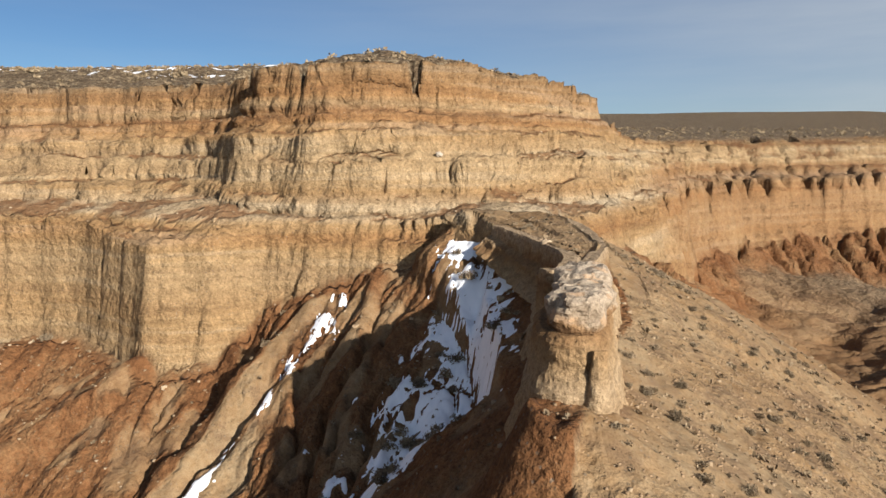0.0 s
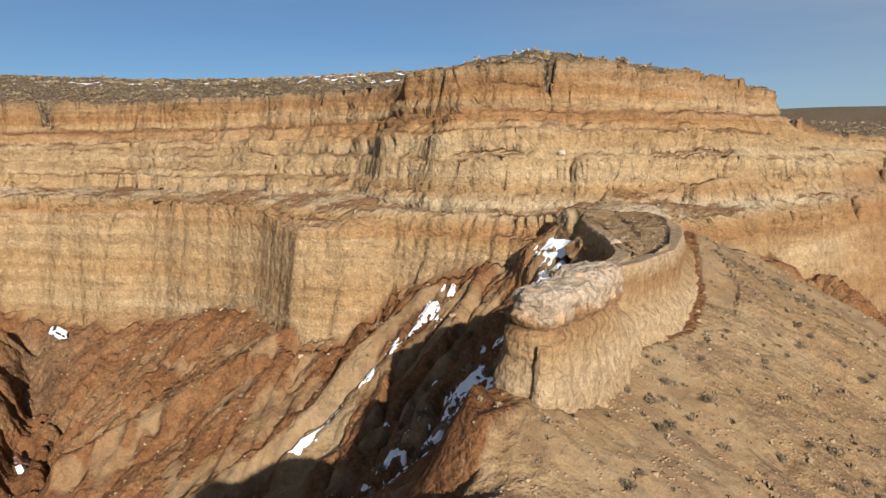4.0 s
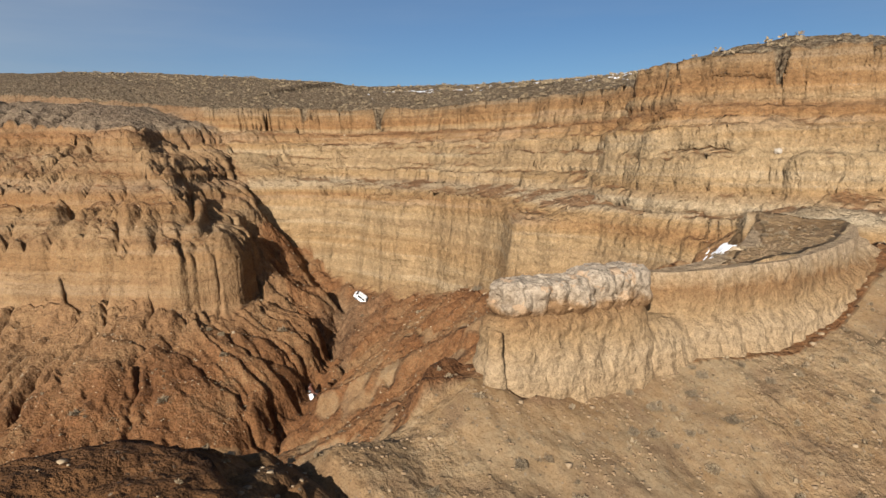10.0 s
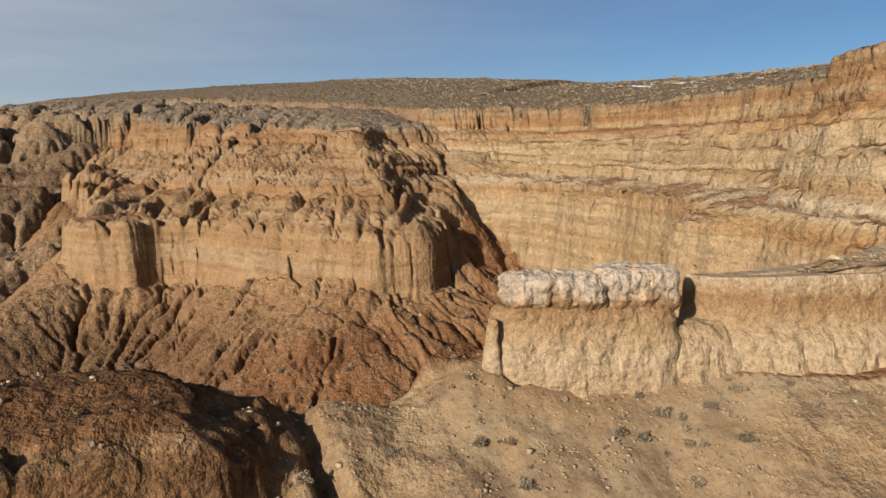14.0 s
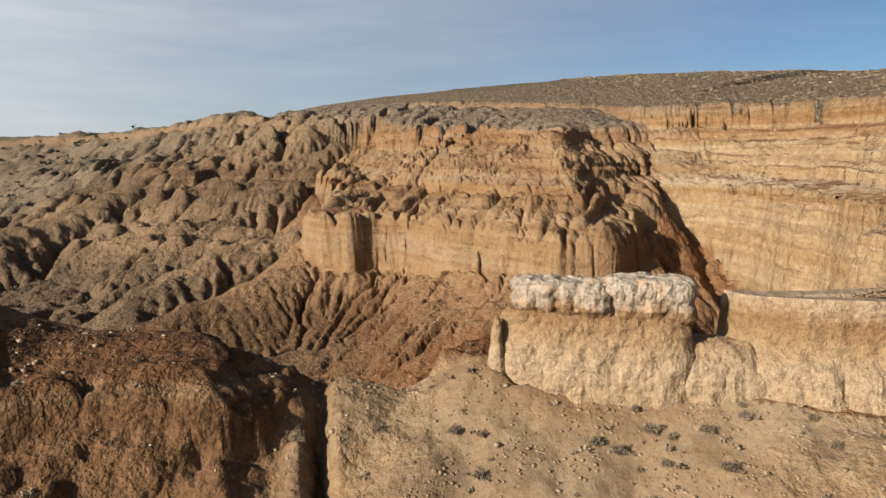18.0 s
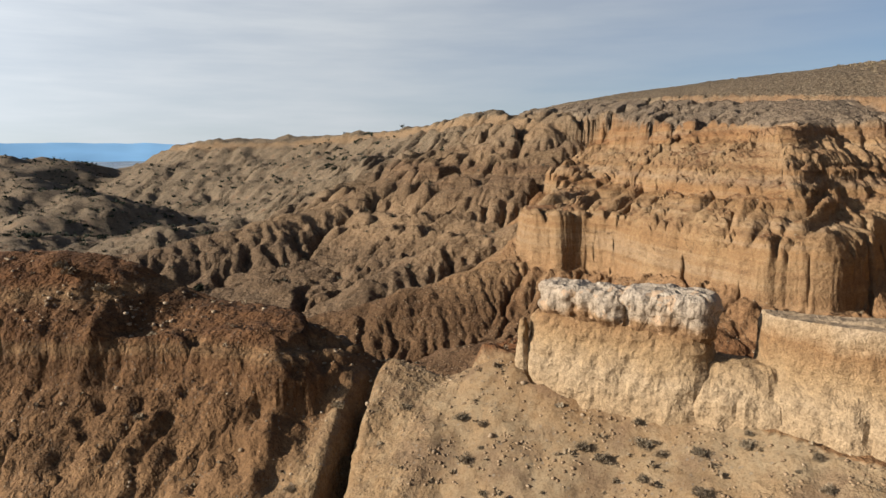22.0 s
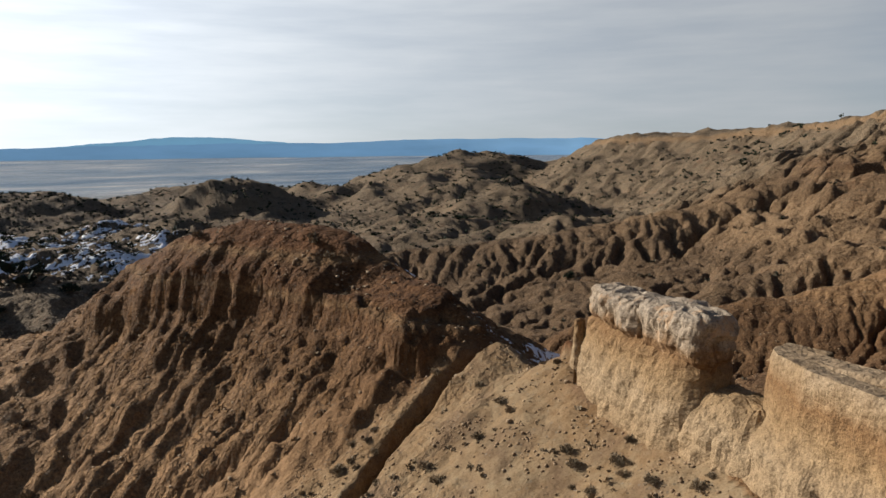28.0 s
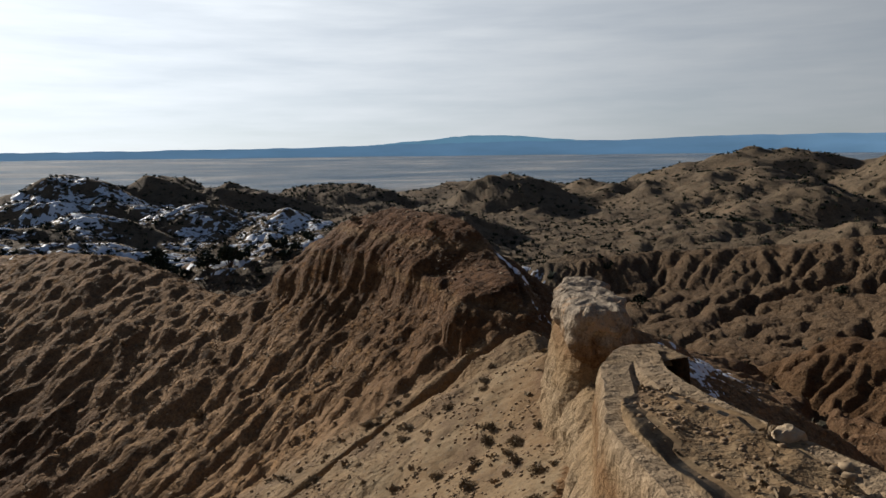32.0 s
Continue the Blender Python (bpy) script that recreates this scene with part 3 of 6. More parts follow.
    if k.size:
        dc, _, (deep,) = along(px[k] + 0.4 * fbm(px[k] / 2, py[k] / 2, 2, 81), py[k], CLEFT)
        h[k] -= deep * np.exp(-(dc / 0.55) ** 2)
    k = np.flatnonzero((px > -140) & (px < -40) & (py > 20) & (py < 95))
    if k.size:
        dc, _, (deep,) = along(px[k] + 1.0 * fbm(px[k] / 5, py[k] / 5, 2, 82), py[k], GUT)
        h[k] -= deep * np.exp(-(dc / 2.4) ** 2)
    close = np.exp(-(r / 260) ** 4)
    k = np.flatnonzero(close > 0.01)
    x, y = px[k], py[k]
    soft = 1 - 0.72 * zone[2][k] - 0.55 * zone[3][k] - 0.35 * zone[5][k]
    soft = soft * (1 - 0.75 * zone[5][k] * smooth(28, 30, h[k]) * smooth(-5, 0, x))
    soft = soft * (1 - 0.8 * smooth(3, 6, x) * smooth(17, 15, x) * smooth(44, 46, y) * smooth(74, 70, y))
    h[k] += close[k] * (soft * (0.45 * (0.5 - ridged(x / 4.3, y / 4.3, 3, 74)) + 0.30 * (0.5 - ridged(x / 1.3, y / 1.3, 2, 72))) + 0.16 * fbm(x / 3.1, y / 3.1, 3, 70) + 0.5 * fbm(x / 11, y / 11, 3, 71) + 0.06 * fbm(x / 0.9, y / 0.9, 2, 73))
    k = np.flatnonzero((r > 110) & (r < 900) & (py < 60))
    x, y = px[k], py[k]
    h[k] += smooth(110, 190, r[k]) * (1 - zone[3][k]) * (1.1 * (0.45 - ridged(x / 19, y / 19, 3, 75)) + 0.7 * (0.5 - ridged(x / 5.0, y / 5.0, 2, 76)))
    return h.reshape(shape), zone.reshape((len(ZONES),) + shape)


# ---- rills and gullies cut by running water ----
AROUND = [(i, j, math.hypot(i, j)) for i in (-1, 0, 1) for j in (-1, 0, 1) if i or j]


def filled(z):
    """The heights with the hollows filled to their spill, so that water runs off nearly everywhere."""
    out = np.full(z.shape, 1e9)
    for side in ((0, slice(None)), (-1, slice(None)), (slice(None), 0), (slice(None), -1)):
        out[side] = z[side]
    n, m = z.shape
    for _ in range(3 * max(n, m)):
        low = out.copy()
        for i, j, d in AROUND:
            near = low[1:-1, 1:-1]
            np.minimum(near, out[1 + i:n - 1 + i, 1 + j:m - 1 + j] + 1e-3 * d, out=near)
        np.maximum(low, z, out=low)
        if np.array_equal(low, out):
            break
        out = low
    return out


def blurred(a, reach):
    """A box mean, twice over, along both ways."""
    for _ in range(2):
        for axis in (0, 1):
            p = np.concatenate([np.repeat(np.take(a, [0], axis), reach + 1, axis), a, np.repeat(np.take(a, [-1], axis), reach, axis)], axis)
            c = np.cumsum(p, axis)
            n = a.shape[axis]
            a = (np.take(c, np.arange(2 * reach + 1, 2 * reach + 1 + n), axis) - np.take(c, np.arange(n), axis)) / (2 * reach + 1)
    return a


def carve(box, step, share, power, reach, deep, high, keep, seed):
    """Cuts a drainage net into a stretch of land. share: how far each zone gives way; keep(x, y, h): where it applies."""
    x, y = np.meshgrid(np.arange(box[0], box[1], step), np.arange(box[2], box[3], step), indexing="ij")
    h, zone = land(x, y, True)
    z = h.astype(float) + step * (0.9 * fbm(x / (6 * step), y / (6 * step), 3, seed) + 0.5 * fbm(x / (22 * step), y / (22 * step), 2, seed + 9))
    first = z.copy()
    n, m = z.shape
    cell = np.arange(n * m).reshape(n, m)
    for turn in range(4):
        if turn < 2:
            z = filled(z)
        best, to, far_ = np.zeros((n, m)), cell.copy(), np.ones((n, m))
        inner = (slice(1, n - 1), slice(1, m - 1))
        for i, j, d in AROUND:
            fall = (z[1:-1, 1:-1] - z[1 + i:n - 1 + i, 1 + j:m - 1 + j]) / d
            better = fall > best[inner]
            best[inner] = np.where(better, fall, best[inner])
            to[inner] = np.where(better, cell[1 + i:n - 1 + i, 1 + j:m - 1 + j], to[inner])
            far_[inner] = np.where(better, d, far_[inner])
        order = np.argsort(-z.ravel()).tolist()
        to = to.ravel().tolist()
        area = [step * step] * (n * m)
        for c in order:
            if to[c] != c:
                area[to[c]] += area[c]
        f = (power * np.sqrt(np.array(area)) / (far_.ravel() * step)).tolist()
        out = z.ravel().tolist()
        for c in reversed(order):
            if to[c] != c:
                out[c] = (out[c] + f[c] * out[to[c]]) / (1 + f[c])
        z = np.array(out).reshape(n, m)
    cut = z - first
    cut = cut - blurred(cut, max(2, int(reach / step)))
    cut = cut * (0.55 + 0.6 * smooth(-0.3, 0.35, fbm(x / (24 * step), y / (24 * step), 2, seed + 3)))
    w = blurred(sum(zone[ZONES.index(name)] * v for name, v in share.items()), 2) * keep(x, y, h)
    edge = np.minimum(np.minimum(x - box[0], box[1] - x), np.minimum(y - box[2], box[3] - y))
    cut = np.clip(cut, -deep, high) * w * smooth(1, 7, edge)
    return box[0], box[2], step, cut.astype(np.float32)


CUTS = [
    carve((-24, 78, -80, 24), 0.4, {"brown": 0.75}, 0.045, 5, 1.4, 0.4, lambda x, y, h: smooth(22, 20, y) * (1 - 0.9 * smooth(27.2, 28.6, h)) * (1 - 0.65 * smooth(20, 34, x)), 101),
    carve((-170, -28, -46, 112), 0.6, {"brown": 1, "red": 0.8, "cliff": 0.4, "grey": 0.5, "far": 1}, 0.10, 7, 3.2, 1.0, lambda x, y, h: smooth(-28, -40, x) * smooth(-168, -150, x) * (1 - 0.75 * smooth(76, 84, y)), 102),
    carve((-480, -60, -330, 64), 1.3, {"brown": 1, "far": 1, "cliff": 0.9, "grey": 0.6, "red": 1}, 0.2, 15, 10, 2.5, lambda x, y, h: 1 - smooth(-168, -150, x) * smooth(-46, -30, y), 103),
    carve((18, 180, 84, 215), 0.7, {"cliff": 0.4, "red": 0.9, "sand": 0.5}, 0.16, 9, 5.5, 1.0, lambda x, y, h: smooth(22, 34, x) * smooth(88, 98, y), 104),
    carve((-440, 320, -700, -200), 3.2, {"far": 1, "brown": 1}, 0.12, 36, 10, 3.0, lambda x, y, h: 1 - smooth(-330, -290, y) * smooth(-30, -80, x), 105),
    carve((-50, 6, 30, 84), 0.4, {"red": 1, "sand": 0.9, "cliff": 0.4}, 0.08, 5, 2.0, 0.8, lambda x, y, h: smooth(-40, -30, x) * smooth(4, 0, x), 106),
]
CARVED += CUTS


def lines(stops):
    """Grid lines: rows of (place, spacing there)."""
    out = [stops[0][0]]
    p, q = np.array(stops).T
    while out[-1] < stops[-1][0]:
        out.append(out[-1] + float(np.interp(out[-1], p, q)))
    return np.array(out)


GX = lines([(-4800, 260), (-1500, 60), (-700, 6), (-320, 1.6), (-165, 0.7), (-120, 0.5), (-40, 0.42), (-6, 0.36), (4, 0.22), (16, 0.22), (24, 0.36), (60, 0.5), (120, 0.8), (180, 1.6), (300, 6), (900, 40), (1800, 90), (4800, 260)])
GY = lines([(-4800, 260), (-1500, 60), (-1000, 8), (-300, 2.2), (-170, 1.5), (-60, 0.7), (0, 0.4), (25, 0.28), (50, 0.3), (72, 0.28), (94, 0.28), (120, 0.4), (140, 0.7), (200, 0.9), (230, 3), (500, 30), (1500, 90), (4800, 260)])


def mesh_grid(name, X, Y, Z):
    n, m = X.shape
    me = bpy.data.meshes.new(name)
    me.vertices.add(n * m)
    me.vertices.foreach_set("co", np.stack([X, Y, Z], -1).astype(np.float32).ravel())
    i = np.arange(n * m).reshape(n, m)
    quads = np.stack([i[:-1, :-1], i[1:, :-1], i[1:, 1:], i[:-1, 1:]], -1).reshape(-1, 4)
    me.loops.add(quads.size)
    me.loops.foreach_set("vertex_index", quads.ravel().astype(np.int32))
    me.polygons.add(len(quads))
    me.polygons.foreach_set("loop_start", np.arange(0, quads.size, 4, dtype=np.int32))
    me.update(calc_edges=True)
    return me


# ---- materials ----
def node_mat(name):
    m = bpy.data.materials.new(name)
    m.use_nodes = True
    t = m.node_tree
    return m, t, t.nodes["Principled BSDF"]


def ramp(t, fac, stops):
    n = t.nodes.new("ShaderNodeValToRGB")
    el = n.color_ramp.elements
    while len(el) < len(stops):
        el.new(0.5)
    for e, (p, c) in zip(el, stops):
        e.position, e.color = p, (*c, 1)
    t.links.new(fac, n.inputs[0])
    return n.outputs[0]


def tex_noise(t, vec, scale, detail=6, rough=0.6, distortion=0.0):
    n = t.nodes.new("ShaderNodeTexNoise")
    n.inputs["Scale"].default_value, n.inputs["Detail"].default_value, n.inputs["Roughness"].default_value = scale, detail, rough
    n.inputs["Distortion"].default_value = distortion
    t.links.new(vec, n.inputs["Vector"])
    return n.outputs[0]


def mathn(t, op, a, b=None, c=None):
    n = t.nodes.new("ShaderNodeMath")
    n.operation = op
    for i, v in enumerate((a, b, c)):
        if v is None:
            continue
        if isinstance(v, (int, float)):
            n.inputs[i].default_value = v
        else:
            t.links.new(v, n.inputs[i])
    return n.outputs[0]


def mix(t, fac, a, b, kind="MIX"):
    n = t.nodes.new("ShaderNodeMix")
    n.data_type, n.blend_type = "RGBA", kind
    for k, v in ((0, fac), (6, a), (7, b)):
        if isinstance(v, (int, float)):
            n.inputs[k].default_value = v
        elif isinstance(v, tuple):
            n.inputs[k].default_value = (*v, 1)
        else:
            t.links.new(v, n.inputs[k])
    return n.outputs[2]


def mapped(t, vec, scale):
    n = t.nodes.new("ShaderNodeMapping")
    n.inputs["Scale"].default_value = scale
    t.links.new(vec, n.inputs["Vector"])
    return n.outputs[0]


def ground_material():
    m, t, b = node_mat("badland_earth")
    geo = t.nodes.new("ShaderNodeNewGeometry").outputs["Position"]
    sep = t.nodes.new("ShaderNodeSeparateXYZ")
    t.links.new(geo, sep.inputs[0])
    wob = tex_noise(t, geo, 0.05, 3)
    wob2 = tex_noise(t, geo, 0.5, 4)
    level = mathn(t, "ADD", sep.outputs[2], mathn(t, "MULTIPLY_ADD", wob, 1.6, -0.8))
    level = mathn(t, "ADD", level, mathn(t, "MULTIPLY_ADD", wob2, 0.5, -0.25))
    fac = mathn(t, "MULTIPLY_ADD", level, 1 / 70, 10 / 70)   # -10 m to 60 m
    tan, pale, orange, red, cream = (0.57, 0.368, 0.18), (0.63, 0.455, 0.258), (0.50, 0.275, 0.12), (0.38, 0.19, 0.083), (0.66, 0.53, 0.355)
    at = lambda z: (z + 10) / 70
    strata = ramp(t, fac, [(at(0), orange), (at(10), tan), (at(16), pale), (at(21), tan), (at(27), pale), (at(29.5), tan), (at(31), orange), (at(32.5), tan), (at(34), cream),
                           (at(36), tan), (at(38), pale), (at(41.5), pale), (at(43), tan), (at(44.5), orange), (at(46), red), (at(47), pale), (at(48), orange), (at(52), (0.36, 0.21, 0.10)), (at(54.5), (0.38, 0.27, 0.165)), (at(60), (0.36, 0.27, 0.18))])
    fine = tex_noise(t, mapped(t, geo, (0.02, 0.02, 0.55)), 1.0, 5)
    sharp = ramp(t, fine, [(0.38, (0.26, 0.13, 0.055)), (0.46, (0.42, 0.25, 0.115)), (0.54, (0.55, 0.38, 0.20)), (0.62, (0.66, 0.53, 0.36))])
    strata = mix(t, 0.34, strata, sharp)
    big = tex_noise(t, geo, 0.09, 5)
    grain = tex_noise(t, geo, 1.6, 4, 0.55)
    red_c = ramp(t, mathn(t, "MULTIPLY_ADD", big, 0.7, mathn(t, "MULTIPLY", grain, 0.3)), [(0.36, (0.23, 0.10, 0.04)), (0.5, (0.34, 0.162, 0.069)), (0.64, (0.43, 0.255, 0.125))])
    sand_c = ramp(t, mathn(t, "MULTIPLY_ADD", big, 0.6, mathn(t, "MULTIPLY", grain, 0.4)), [(0.36, (0.38, 0.23, 0.11)), (0.5, (0.47, 0.315, 0.17)), (0.64, (0.52, 0.385, 0.23))])
    sand_c = mix(t, ramp(t, tex_noise(t, geo, 0.24, 5, 0.62), [(0.50, (0, 0, 0)), (0.62, (0.75, 0.75, 0.75))]), sand_c, (0.30, 0.195, 0.115))
    scrub_c = ramp(t, grain, [(0.38, (0.16, 0.11, 0.065)), (0.5, (0.28, 0.20, 0.125)), (0.62, (0.40, 0.32, 0.21))])
    grey_c = ramp(t, mathn(t, "MULTIPLY_ADD", big, 0.5, mathn(t, "MULTIPLY", grain, 0.5)), [(0.38, (0.25, 0.175, 0.115)), (0.6, (0.41, 0.31, 0.21))])
    brown_c = ramp(t, mathn(t, "MULTIPLY_ADD", fine, 0.22, mathn(t, "MULTIPLY_ADD", big, 0.38, mathn(t, "MULTIPLY", grain, 0.4))), [(0.38, (0.18, 0.098, 0.045)), (0.5, (0.29, 0.178, 0.09)), (0.62, (0.40, 0.285, 0.165))])
    # rock beds by height; about 20 to 34 m also darkened for shade in hollows
    bands = ramp(t, fac, [(at(0), (0.19, 0.128, 0.076)), (at(8), (0.47, 0.34, 0.205)), (at(16), (0.46, 0.33, 0.20)), (at(22), (0.25, 0.165, 0.09)), (at(26.6), (0.19, 0.115, 0.06)), (at(27.3), (0.33, 0.235, 0.135)), (at(27.9), (0.18, 0.10, 0.048)), (at(29.8), (0.175, 0.096, 0.045)),
                          (at(30.5), (0.37, 0.26, 0.145)), (at(31.2), (0.21, 0.108, 0.047)), (at(34), (0.19, 0.098, 0.043)), (at(36), (0.33, 0.225, 0.125)), (at(40), (0.40, 0.29, 0.17)), (at(43), (0.32, 0.22, 0.135)), (at(46), (0.42, 0.33, 0.22))])
    brown_c = mix(t, 1.0, mix(t, 0.82, brown_c, bands), (1.18, 1.01, 0.86), "MULTIPLY")
    far_c = ramp(t, mathn(t, "MULTIPLY_ADD", big, 0.5, mathn(t, "MULTIPLY", grain, 0.5)), [(0.37, (0.16, 0.115, 0.072)), (0.46, (0.29, 0.215, 0.138)), (0.55, (0.41, 0.31, 0.20)), (0.66, (0.36, 0.19, 0.105))])
    za, zb = t.nodes.new("ShaderNodeAttribute"), t.nodes.new("ShaderNodeAttribute")
    za.attribute_name, zb.attribute_name = "zone_a", "zone_b"
    sa, sb = t.nodes.new("ShaderNodeSeparateColor"), t.nodes.new("ShaderNodeSeparateColor")
    t.links.new(za.outputs[0], sa.inputs[0])
    t.links.new(zb.outputs[0], sb.inputs[0])
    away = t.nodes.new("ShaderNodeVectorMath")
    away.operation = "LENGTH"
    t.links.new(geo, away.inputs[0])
    # streaks of the far plain, with distance haze painted in as pale blue
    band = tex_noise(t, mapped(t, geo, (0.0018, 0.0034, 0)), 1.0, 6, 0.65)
    plain_haze_c = ramp(t, band, [(0.36, (0.22, 0.37, 0.56)), (0.47, (0.36, 0.50, 0.66)), (0.56, (0.52, 0.62, 0.73)), (0.66, (0.86, 0.90, 0.94))])
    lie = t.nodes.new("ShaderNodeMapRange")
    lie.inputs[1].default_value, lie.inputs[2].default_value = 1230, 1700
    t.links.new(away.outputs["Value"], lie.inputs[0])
    col = mix(t, lie.outputs[0], far_c, plain_haze_c)
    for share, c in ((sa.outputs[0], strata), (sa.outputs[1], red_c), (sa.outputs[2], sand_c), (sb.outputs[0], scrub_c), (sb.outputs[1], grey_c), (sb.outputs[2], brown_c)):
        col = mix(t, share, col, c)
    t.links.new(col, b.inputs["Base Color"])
    b.inputs["Roughness"].default_value = 0.95
    b.inputs["Specular IOR Level"].default_value = 0.15
    # pebbles and tufts as small darker and lighter specks
    speck = t.nodes.new("ShaderNodeTexVoronoi")
    speck.inputs["Scale"].default_value = 2.6
    t.links.new(geo, speck.inputs["Vector"])
    dots = mathn(t, "MULTIPLY", mathn(t, "LESS_THAN", speck.outputs["Distance"], 0.22), mathn(t, "GREATER_THAN", tex_noise(t, geo, 0.35, 3), 0.52))
    sp = t.nodes.new("ShaderNodeSeparateColor")
    t.links.new(speck.outputs["Color"], sp.inputs[0])
    col = mix(t, mathn(t, "MULTIPLY", dots, 0.55), col, mix(t, sp.outputs[0], (0.10, 0.075, 0.045), (0.42, 0.36, 0.28)))
    fineg = mathn(t, "MULTIPLY_ADD", tex_noise(t, geo, 3.4, 3, 0.6), 0.55, mathn(t, "MULTIPLY", tex_noise(t, geo, 0.9, 4, 0.55), 0.45))
    calm = mathn(t, "SUBTRACT", 1.0, mathn(t, "MULTIPLY_ADD", sa.outputs[2], 0.56, mathn(t, "MULTIPLY_ADD", sa.outputs[0], 0.4, mathn(t, "MULTIPLY", sa.outputs[1], 0.3))))
    col = mix(t, mathn(t, "MULTIPLY_ADD", calm, 0.0, 1.0), col, ramp(t, mathn(t, "MULTIPLY_ADD", mathn(t, "SUBTRACT", fineg, 0.5), calm, 0.52), [(0.32, (0.115, 0.103, 0.095)), (0.43, (0.33, 0.322, 0.312)), (0.54, (0.485, 0.48, 0.47)), (0.66, (0.70, 0.70, 0.695))]), "MULTIPLY")
    grit = tex_noise(t, geo, 9.0, 3, 0.65)
    col = mix(t, 0.85, col, ramp(t, grit, [(0.34, (0.60, 0.56, 0.53)), (0.45, (0.98, 0.97, 0.96)), (0.6, (1.08, 1.08, 1.08)), (0.7, (1.24, 1.24, 1.24))]), "MULTIPLY")
    # upright cracks and dark bed joints on the cliffs
    crack = t.nodes.new("ShaderNodeTexVoronoi")
    crack.feature = "DISTANCE_TO_EDGE"
    crack.inputs["Scale"].default_value = 0.30
    bent = t.nodes.new("ShaderNodeVectorMath")
    bent.operation = "MULTIPLY_ADD"
    bent.inputs[1].default_value = (2.2, 2.2, 2.2)
    shift = t.nodes.new("ShaderNodeTexNoise")
    shift.inputs["Scale"].default_value, shift.inputs["Detail"].default_value = 0.5, 5
    t.links.new(geo, shift.inputs["Vector"])
    t.links.new(shift.outputs["Color"], bent.inputs[0])
    t.links.new(geo, bent.inputs[2])
    t.links.new(mapped(t, bent.outputs[0], (1, 1, 0.16)), crack.inputs["Vector"])
    line = mathn(t, "MULTIPLY", mathn(t, "LESS_THAN", crack.outputs["Distance"], mathn(t, "MULTIPLY_ADD", tex_noise(t, geo, 0.7, 4), 0.07, -0.022)), mathn(t, "GREATER_THAN", tex_noise(t, geo, 0.16, 3), 0.52))
    joint = mathn(t, "ABSOLUTE", mathn(t, "SUBTRACT", tex_noise(t, mapped(t, bent.outputs[0], (0.015, 0.015, 0.75)), 1.0, 3), 0.5))
    joint = mathn(t, "MULTIPLY", mathn(t, "LESS_THAN", joint, mathn(t, "MULTIPLY_ADD", tex_noise(t, geo, 0.9, 4), 0.05, -0.016)), mathn(t, "GREATER_THAN", tex_noise(t, geo, 0.22, 4), 0.50))
    split = mathn(t, "MULTIPLY", mathn(t, "MAXIMUM", line, joint), mathn(t, "MULTIPLY_ADD", sb.outputs[2], 0.5, sa.outputs[0]))
    col = mix(t, mathn(t, "MULTIPLY", split, 0.22), col, (0.07, 0.04, 0.02))
    t.links.new(col, b.inputs["Base Color"])
    clod = t.nodes.new("ShaderNodeTexVoronoi")
    clod.inputs["Scale"].default_value = 1.3
    t.links.new(bent.outputs[0], clod.inputs["Vector"])
    hgt = mathn(t, "ADD", tex_noise(t, geo, 0.75, 4, 0.5), mathn(t, "MULTIPLY", fine, 0.3))
    hgt = mathn(t, "ADD", hgt, mathn(t, "MULTIPLY", tex_noise(t, geo, 2.6, 3, 0.55), 0.42))
    hgt = mathn(t, "ADD", hgt, mathn(t, "MULTIPLY", mathn(t, "SUBTRACT", 1.0, clod.outputs["Distance"]), mathn(t, "MULTIPLY", tex_noise(t, geo, 0.3, 3), 0.26)))
    hgt = mathn(t, "ADD", hgt, mathn(t, "MULTIPLY", tex_noise(t, mapped(t, geo, (1.0, 1.0, 0.22)), 0.8, 3, 0.5), 0.10))
    hgt = mathn(t, "MULTIPLY_ADD", grit, 0.13, hgt)
    hgt = mathn(t, "SUBTRACT", mathn(t, "MULTIPLY", hgt, calm), mathn(t, "MULTIPLY", split, 0.35))
    bump = t.nodes.new("ShaderNodeBump")
    bump.inputs["Strength"].default_value, bump.inputs["Distance"].default_value = 1.0, 1.1
    t.links.new(hgt, bump.inputs["Height"])
    t.links.new(bump.outputs[0], b.inputs["Normal"])
    return m


M_EARTH = ground_material()

# ---- the ground ----
X, Y = np.meshgrid(GX, GY, indexing="ij")
Z, ZONE = land(X, Y)
# rows crowd together where the ground is steep
core = (GY > -45) & (GY < 126)
yc = GY[core]
steep = np.abs(np.gradient(Z[:, core], yc, axis=1))
want = np.sqrt(1 + 0.55 * np.minimum(steep, 7) ** 2) * (1.0 / np.gradient(yc))[None, :]
for _ in range(3):
    p = np.pad(want, ((4, 4), (0, 0)), mode="edge")
    want = sum(p[i:i + want.shape[0]] for i in range(9)) / 9
    p = np.pad(want, ((0, 0), (3, 3)), mode="edge")
    want = sum(p[:, i:i + want.shape[1]] for i in range(7)) / 7
fade = (smooth(-260, -170, GX) * (1 - smooth(70, 130, GX)))[:, None]
want = want * fade + (1.0 / np.gradient(yc))[None, :] * (1 - fade)
run = np.cumsum((want[:, 1:] + want[:, :-1]) / 2 * np.diff(yc)[None, :], axis=1)
run = np.concatenate([np.zeros((len(GX), 1)), run], 1)
even = np.linspace(0, 1, len(yc))
for i in range(len(GX)):
    Y[i, core] = np.interp(even * run[i, -1], run[i], yc)
Z, ZONE = land(X, Y)
gy = np.gradient(Z, axis=1) / np.maximum(np.gradient(Y, axis=1), 1e-3)
gx = (np.gradient(Z, axis=0) - gy * np.gradient(Y, axis=0)) / np.gradient(GX)[:, None]
slope = np.hypot(gx, gy)
